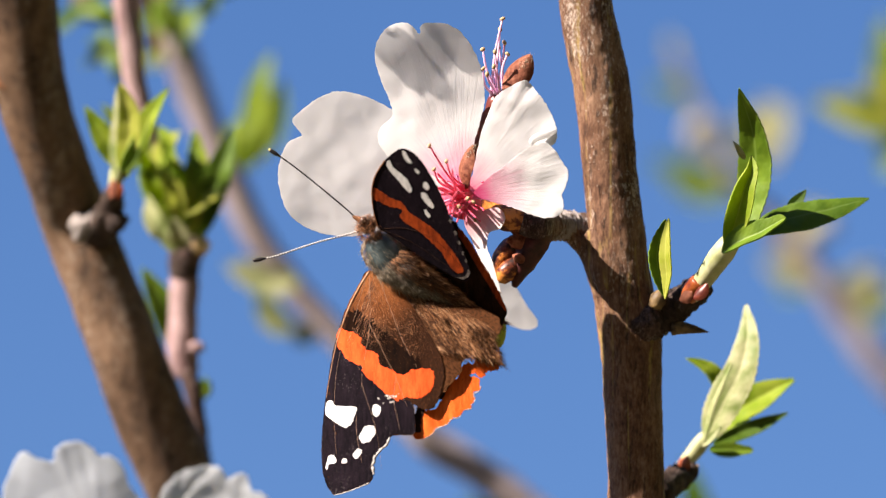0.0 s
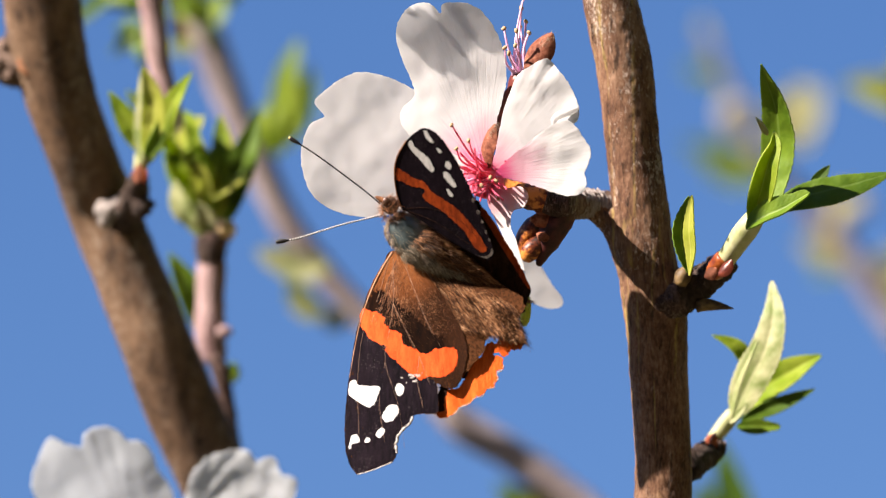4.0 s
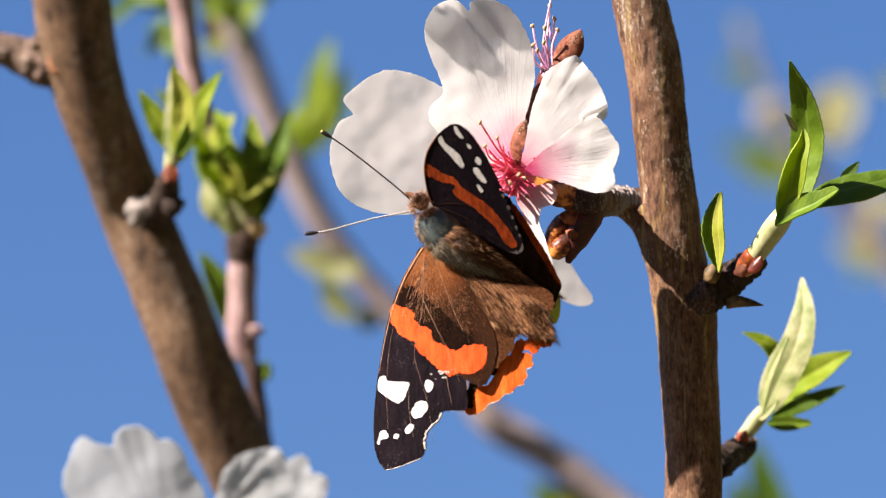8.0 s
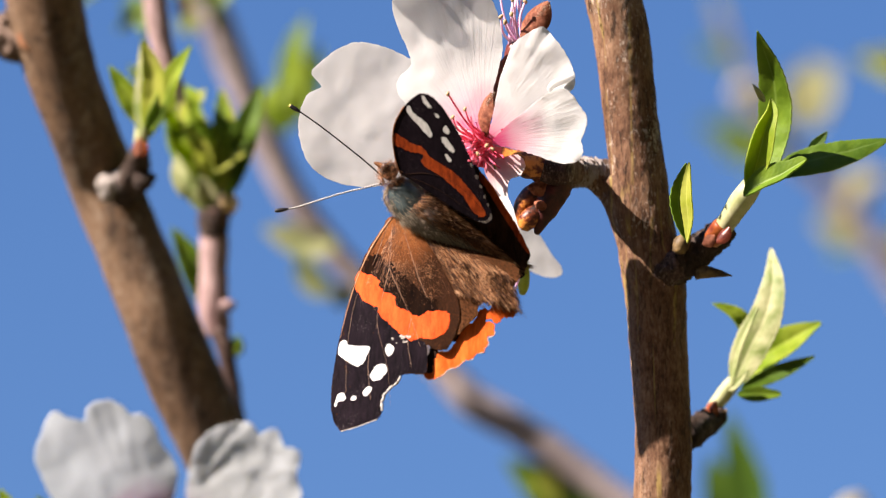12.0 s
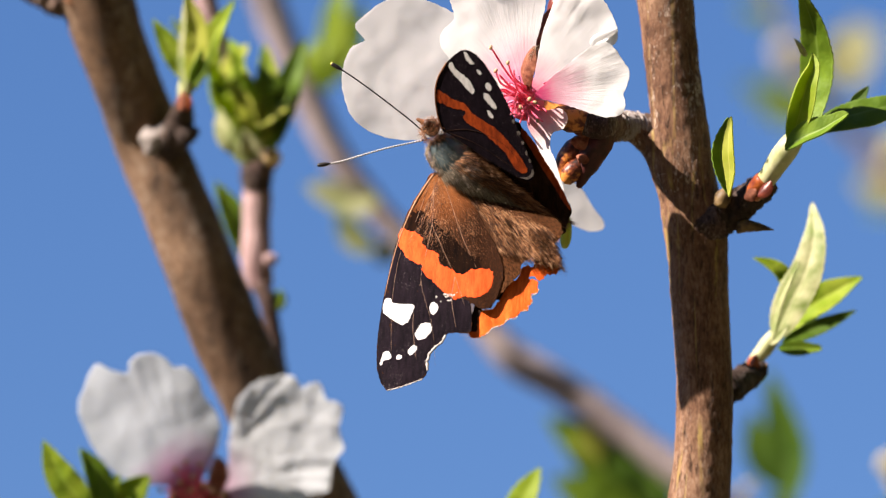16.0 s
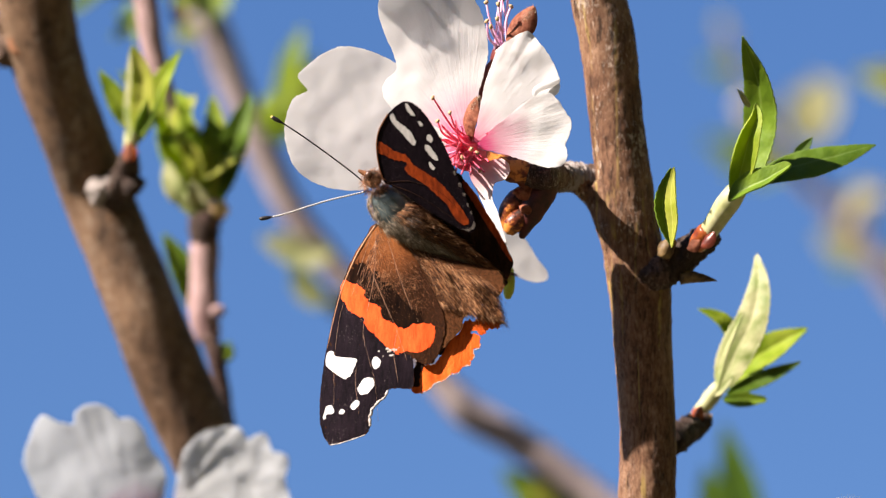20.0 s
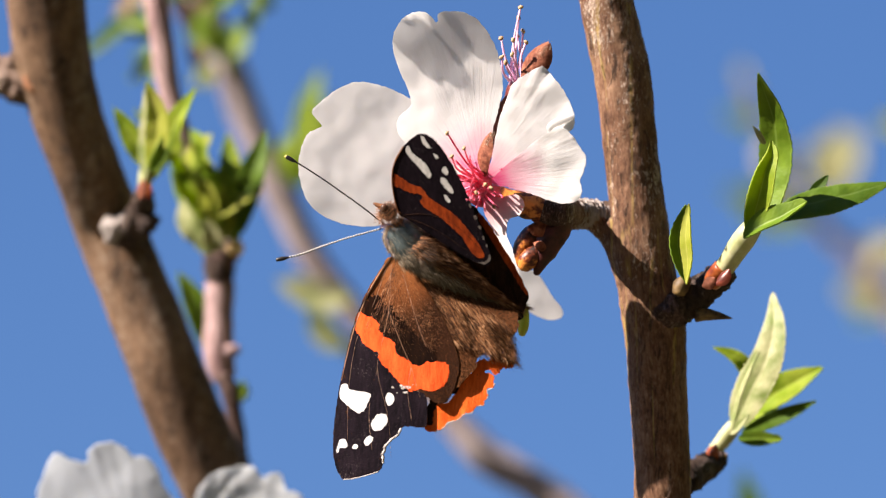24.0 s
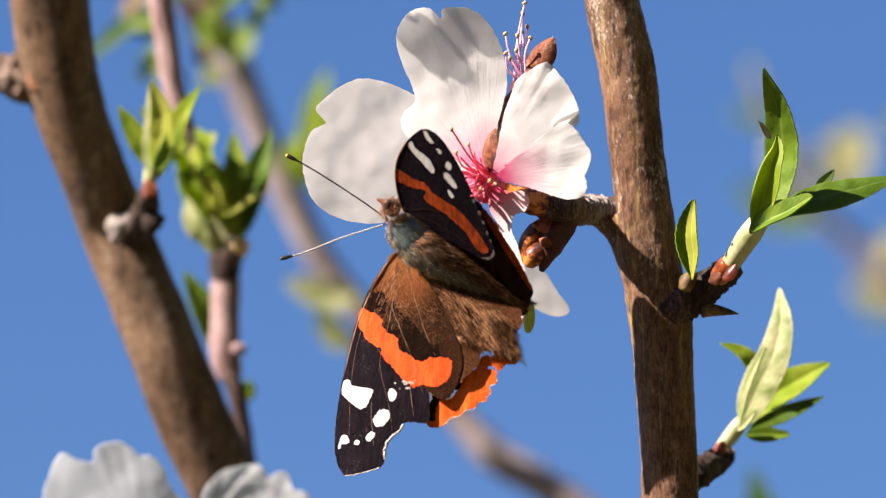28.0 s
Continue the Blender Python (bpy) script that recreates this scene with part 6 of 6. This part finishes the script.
far_branch("almond_branch", (118.5, 550, 24.7), "yellow-green leafy branch end far off, blurred",
           [(100.4, 550, 29.2, 0.65), (105.5, 550, 27.9, 1.03), (110.7, 550, 26.3, 1.29), (118.5, 550, 24.7, 1.55)],
           [([(103.6, 545, 28.3), (93.9, 545, 31.2), (84.2, 545, 33.8)], 7.7, LEAF_YELLOW),
            ([(104.2, 545, 27.9), (98.4, 545, 29.2), (91.3, 545, 32.5)], 8.0, LEAF_FAR),
            ([(102.9, 545, 28.6), (99.7, 545, 35.7), (95.8, 545, 38.9)], 7.7, LEAF_YELLOW),
            ([(105.5, 545, 27.9), (102.3, 545, 40.2), (100.4, 545, 53.2)], 9.0, LEAF_FAR),
            ([(104.2, 545, 27.3), (103.6, 545, 22.1), (100.4, 545, 16.9)], 8.0, LEAF_FAR),
            ([(105.5, 545, 28.6), (105.5, 545, 36.3), (104.2, 545, 42.8)], 8.8, LEAF)], BARK_FAR)

# leaves low behind the stem
far_branch("almond_branch", (30.16, 330, -101.93), "leafy green twig low behind the stem, out of focus",
           [(7.95, 330, -112.58, 2.19), (15.14, 330, -79.64, 1.76), (19.78, 330, -66.5, 1.54), (18.84, 330, -57.67, 1.1)],
           [([(25.17, 325, -68.55), (18.72, 325, -61.86), (12.26, 325, -55.16), (3.6, 325, -48.65)], 10.5, LEAF), ([(27.34, 322, -67.35), (23.08, 322, -60.71), (17.7, 322, -56.24), (13.38, 322, -52.88)], 10.0, LEAF_DEEP), ([(20.74, 320, -68.23), (14.23, 320, -65.93), (8.83, 320, -62.56), (4.5, 320, -60.3)], 8.0, LEAF), ([(16.6, 324, -57.39), (13.37, 324, -54.05), (9.05, 324, -50.69)], 7.0, LEAF_YELLOW)], BARK_SPUR)
far_branch("almond_branch", (47.56, 330, -113.23), "single broad green leaves on a hidden twig, out of focus",
           [(49.76, 330, -113.27, 1.32), (49.79, 330, -80.23, 1.1), (49.74, 330, -64.82, 0.88)],
           [([(49.84, 325, -67.88), (51.11, 325, -58.03), (49.07, 325, -49.23), (47.04, 325, -40.42)], 7.5, LEAF_DEEP), ([(50.02, 328, -63.63), (46.27, 328, -58.07), (44.7, 328, -53.65), (43.36, 328, -48.68)], 7.0, LEAF_DEEP), ([(50.03, 328, -69.13), (49.41, 328, -66.92), (49.69, 328, -63.62)], 6.0, LEAF_DEEP)], BARK_SPUR,
           [((42.66, 320, -63.15), 1.6)])
far_branch("almond_branch", (-0.48, 60, -80.93), "one green leaf tip rising from below", [(-2.36, 60, -89.51, 0.86), (-1.46, 60, -63.7, 0.68), (-0.93, 60, -57.68, 0.51)],
           [([(-0.92, 58, -58.44), (0.46, 58, -53.31), (2.24, 58, -49.9), (3.57, 58, -47.52)], 4.6, LEAF_BRIGHT)], BARK_SPUR)
far_branch("almond_branch", (74.86, 300, -89.66), "white blossom and leaf at the edge, far off", [(76.63, 300, -111.17, 1.28), (73.98, 300, -78.9, 1.07), (72.1, 300, -63.84, 0.86)],
           [([(72.71, 295, -74.31), (69.6, 295, -68.91), (67.54, 295, -64.6)], 8.0, LEAF)], BARK_FAR, [((69.22, 292, -57.66), 3.0), ((70.43, 294, -61.4), 3.0)])


# ---- white blossom low beside the thick branch ----
def low_blossom():
    c = (-48.74, 48, -50.28)
    t = thing("almond_blossom", c, "white ruffled almond blossom in shade with a purple-red heart", "flower", "almond blossoms", 1.03)
    root = (c[0], c[2])
    part("petal", sheet([(-49.59, -49.24), (-53.14, -48.5), (-57.2, -47.92), (-60.05, -46.35), (-62.54, -43.25), (-64, -39.84), (-64.87, -36.43), (-63.88, -33.4), (-62.82, -31.22), (-61.61, -29.71), (-59.76, -30.76), (-57.57, -31.31), (-56.86, -29.46), (-54.46, -28.31), (-51.93, -29.04), (-50.6, -30.42), (-48.57, -30.71), (-47.25, -32.34), (-46.45, -35.06), (-44.96, -37.29), (-44.25, -39.84), (-45.25, -43.81), (-46.66, -46.58), (-48.05, -48.42)], cup(45, root, 0.2, -0.80, 9.0, 0.7, 31.0, pleat=0.12, fine=0.15), 0.7, 0.2, 0.12, root, 21), PETAL_LOW, t, "broad ruffled petal")
    part("petal", sheet([(-46.81, -50.13), (-44.49, -48.14), (-43.41, -45.11), (-43.18, -41.73), (-42.07, -36.66), (-40.68, -34.66), (-38.45, -33), (-35.55, -32.37), (-33.18, -32.33), (-32.03, -34.13), (-30.83, -33.47), (-29.22, -33.5), (-28.33, -35.89), (-26.65, -36.26), (-25.91, -37.45), (-26.55, -40.32), (-25.93, -43.21), (-27.5, -45.72), (-28.41, -49.6), (-31.14, -50.4), (-33.03, -52.07), (-34.88, -51.02), (-39.64, -51.95), (-43.87, -51.54)], cup(46, root, 0.2, -0.32, 9.0, 0.8, 37.0, pleat=0.15, fine=0.2), 0.7, 0.2, 0.12, root, 22), PETAL_LOW, t, "ruffled petal, sunlit along its rim")
    part("petal", sheet([(-50.53, -51.67), (-55.61, -51.58), (-56.6, -50.55), (-58.94, -48.82), (-63.17, -48.49), (-66.4, -49.53), (-69.15, -51.85), (-70.07, -55.56), (-66.75, -59), (-59.99, -59.96), (-53.15, -55.85)], cup(42, root, 0.1, -0.5, 9.0, 0.9, 41.0), 0.9, 0.2, 0.03, root, 23), PETAL_LOW, t, "lower petal")
    part("petal", sheet([(-48.86, -52.54), (-50.61, -55.89), (-53.23, -60.08), (-50.77, -64.35), (-46.55, -65.27), (-42.28, -62.8), (-42.19, -57.73), (-45.49, -53.45)], cup(42, root, 0.1, -0.5, 9.0, 0.9, 43.0), 0.9, 0.2, 0.03, root, 24), PETAL_LOW, t, "lower petal")
    part("petal", sheet([(-46.54, -52.35), (-42.3, -52.85), (-37.23, -53.79), (-33.88, -56.39), (-34.8, -60.62), (-39.06, -61.39), (-43.25, -57.93)], cup(46, root, 0.1, -0.5, 9.0, 0.9, 47.0), 0.9, 0.2, 0.03, root, 25), PETAL_LOW, t, "lower petal")
    part("heart", ball((-48.37, 46, -50.37), (5.0, 2.0, 2.4), 8, 0.35, 9, 14, 6), CALYX, t, "deep purple-red heart")
    part("sepal", blade([(-45.26, 42, -50.07), (-44.96, 42, -47.54), (-44.67, 42, -45.43), (-44.81, 42, -44.16)], 3.0, (-0.2, -1, 0), 0.1, 0.5, 0, 12, 3, 0.4, 0.5), SEPAL, t, "reddish brown sepal")
    for i, tip in enumerate([(-50.98, 40, -45.83), (-49.44, 40, -44.84), (-47.34, 40, -45.3), (-45.64, 40, -49.13), (-44.05, 40, -49.83), (-53.32, 40, -48.99), (-51.64, 40, -49.7), (-50.34, 40, -47.78), (-46.81, 40, -48.43), (-48.47, 40, -47.05), (-48.84, 40, -49.07)]):
        b = (-48.33, 45, -51)
        stamen(t, b, tip, 0.22, FILAMENT, 120 + i, 0.8)
    part("stalk", tube([(-48.81, 56, -51.5, 1.19), (-48.19, 56, -54.94, 1.11), (-46.41, 56, -60.98, 1.19), (-41.45, 56, -71.36, 1.53)], 12, 10, 0.1), CALYX, t)
    part("leaf", blade([(-43.26, 54, -45.09), (-42.19, 54, -42.54), (-42.32, 54, -40.39), (-42.63, 54, -38.85)], 2.4, (0.2, -0.9, 0.2), 0.3, 0.1, 0.03, 14, 3, 0.2), LEAF_YELLOW, t, "small olive leaf tip")
    return t


low_blossom()
shoot("leaf_shoot", (-64.05, 52, -56.18), "dark green leaves rising behind the white blossom", [(-62.54, 54, -58.88, 1.02), (-63.35, 54, -56.3, 1.02), (-64.16, 54, -53.71, 0.94)],
      [], [([(-64.01, 52, -53.62), (-66.93, 52, -50.15), (-69.43, 52, -46.26), (-71.49, 52, -41.95)], 5.2, (-0.4, -0.8, 0.4), 0.4, 0.1, LEAF_FAR), ([(-62.87, 54, -53.74), (-62.81, 54, -50.31), (-64.03, 54, -46.87), (-66.1, 54, -43.23)], 4.4, (0.4, -0.8, 0.3), 0.4, 0.1, LEAF), ([(-61.73, 56, -53.85), (-58.66, 56, -50.47), (-56.48, 56, -48.37), (-55.61, 56, -47.78)], 5.0, (0.2, -0.9, 0.2), 0.3, 0.1, LEAF_FAR), ([(-62.57, 56, -52.98), (-61.65, 56, -49.56), (-60.32, 56, -47.44)], 4.0, (0.2, -0.9, 0.2), 0.3, 0.1, LEAF_BRIGHT)])


# ---- what moves: the butterfly shifts, opens and dips its spread wing, and stirs its antennae ----
BODY_ROWS = [
    (0, 0.00, -0.00), (0.5, 0.12, 0.15), (1, 0.07, 0.15), (1.5, 0.03, 0.03), (2, 0.03, 0.00), (2.5, 0.03, 0.01),
    (3, -0.02, 0.02), (3.5, -0.04, -0.00), (5.5, -0.01, 0.03), (6, -0.01, 0.08), (6.5, 0.00, 0.16), (7, 0.10, 0.27),
    (7.5, 0.12, 0.25), (8, 0.18, 0.23), (8.5, 0.24, 0.29), (9, 0.19, 0.17), (9.5, 0.13, 0.13), (10, 0.10, 0.27),
    (10.5, 0.10, 0.50), (11, 0.25, 0.61), (11.5, 0.22, 0.52), (12, 0.22, 0.48), (12.5, 0.20, 0.33), (13, 0.17, 0.28),
    (13.5, 0.12, 0.21), (15.5, 0.09, 0.07), (16, 0.10, 0.05), (16.5, 0.13, 0.10), (17, 0.04, -0.01), (17.5, -0.03, -0.13),
    (18, 0.13, -0.06), (18.5, 0.13, -0.08), (19, 0.12, -0.10), (19.5, 0.08, -0.07), (20, 0.05, -0.14), (20.5, 0.08, -0.11),
    (22.5, 0.12, 0.16), (23, 0.09, 0.25), (23.5, 0.21, 0.33), (24, 0.27, 0.22), (24.5, 0.20, 0.16), (25, 0.19, 0.22),
    (25.5, 0.17, 0.21), (26, 0.17, 0.23), (26.5, 0.23, 0.29), (27, 0.31, 0.41), (27.5, 0.24, 0.51), (28, 0.13, 0.37),
]
WING_ROWS = [
    (0, -0.00, 0.00), (0.5, 0.69, -0.54), (1, 0.97, -1.70), (1.5, 1.05, -2.33), (2, 1.11, -1.84), (2.5, 1.40, -2.33),
    (3, 1.23, -1.94), (3.5, 0.79, -1.77), (5.5, 0.79, -1.36), (6, 1.25, -0.65), (6.5, 1.68, -0.41), (7, 2.08, -0.94),
    (7.5, 1.84, -1.06), (8, 1.49, -1.05), (8.5, 1.37, -1.59), (9, 1.79, -2.66), (9.5, 2.23, -3.16), (10, 3.72, -4.62),
    (10.5, 5.19, -7.56), (11, 5.59, -9.72), (11.5, 5.19, -8.61), (12, 5.24, -9.07), (12.5, 4.83, -6.81), (13, 4.15, -5.78),
    (13.5, 4.01, -5.31), (15.5, 4.05, -4.96), (16, 4.12, -5.21), (16.5, 4.36, -4.65), (17, 3.99, -3.46), (17.5, 3.66, -1.89),
    (18, 4.46, -1.37), (18.5, 4.49, -2.30), (19, 4.32, -2.19), (19.5, 4.15, -0.86), (20, 3.67, -0.44), (20.5, 3.83, 1.99),
    (22.5, 4.00, 7.23), (23, 3.82, 8.26), (23.5, 4.39, 7.79), (24, 4.32, 8.20), (24.5, 3.91, 8.81), (25, 4.36, 8.94),
    (25.5, 4.39, 8.72), (26, 4.66, 7.31), (26.5, 5.26, 5.93), (27, 5.60, 5.85), (27.5, 5.82, 4.62), (28, 5.14, 6.02),
]
# time, turn of each antenna, and how far the head has nodded
ANTENNA_ROWS = [
    (0, 0.0, 0.0, 0), (0.5, -0.5, 0.8, 0.3), (1, -0.5, 1.1, 0.3), (1.5, -0.2, 1.3, 0.3), (2, -0.4, 1.0, 0.3),
    (2.5, -0.4, 1.1, 0.3), (3, -0.6, 0.7, 0.3), (3.5, -1.2, 1.1, 0.3), (5.5, -2.6, 2.8, 0.3), (6, -1.8, 3.6, 0.3),
    (6.5, 0.3, 5.1, 0.3), (7, 0.4, 4.2, 0.3), (7.5, 0.2, 3.6, 0.3), (8, 0.0, 4.1, 0.3), (8.5, 0.0, 4.3, 0.3),
    (9, 1.0, 5.1, 0.3), (9.5, -0.5, 4.6, 0.3), (10, 0.6, 5.0, 0.3), (10.5, 1.9, 4.4, 0.3), (11, 2.0, 3.1, 0.6),
    (11.5, 0.6, 2.3, 0.6), (12, 0.1, 2.1, 0.6), (12.5, -0.4, 1.8, 0.6), (13, -0.6, 1.6, 0.6), (13.5, -0.7, 1.6, 0.6),
    (15.5, -1.0, 2.0, 0.6), (16, -1.0, 2.9, 0.6), (16.5, -1.2, 2.6, 0.6), (17, -1.9, 2.0, 0.6), (17.5, -3.0, 1.7, 0.6),
    (18, -2.5, 1.7, 0.6), (18.5, -2.1, 2.1, 0.6), (19, -1.6, 2.3, 0.6), (19.5, -1.7, 2.0, 0.6), (20, -2.2, 1.8, 0.6),
    (20.5, -3.8, 0.7, 0.65), (22.5, -3.4, 0.3, 1), (23, -3.7, -0.2, 1), (23.5, -2.8, -0.4, 1), (24, -3.3, -0.5, 1),
    (24.5, -3.7, -0.9, 1), (25, -3.7, -1.0, 1), (25.5, -3.3, -0.7, 1), (26, -2.1, 0.0, 1), (26.5, -2.3, -0.6, 1),
    (27, -3.2, -1.5, 1), (27.5, -4.0, -1.6, 1), (28, -5.1, -1.8, 1),
]


def motions():
    base = BUTTERFLY.matrix_world.copy()
    walk(BUTTERFLY, [(t, base @ Matrix.Translation((x * MM, 0, z * MM))) for t, x, z in BODY_ROWS])
    for wing in WINGS:
        at = Matrix.Translation(wing.location)
        walk(wing, [(t, at @ pose(0, 0, 0, dip * 0.95, turn, 0)) for t, turn, dip in WING_ROWS])
    for k, ant in enumerate(ANTENNAE):
        at = Matrix.Translation(ant.location)
        walk(ant, [(row[0], Matrix.Translation(((-0.1, 0.1)[k] * MM * row[3], 0, -(1.8, 1.4)[k] * MM * row[3])) @ at @ pose(0, 0, 0, 0, row[1 + k], 0)) for row in ANTENNA_ROWS])


motions()
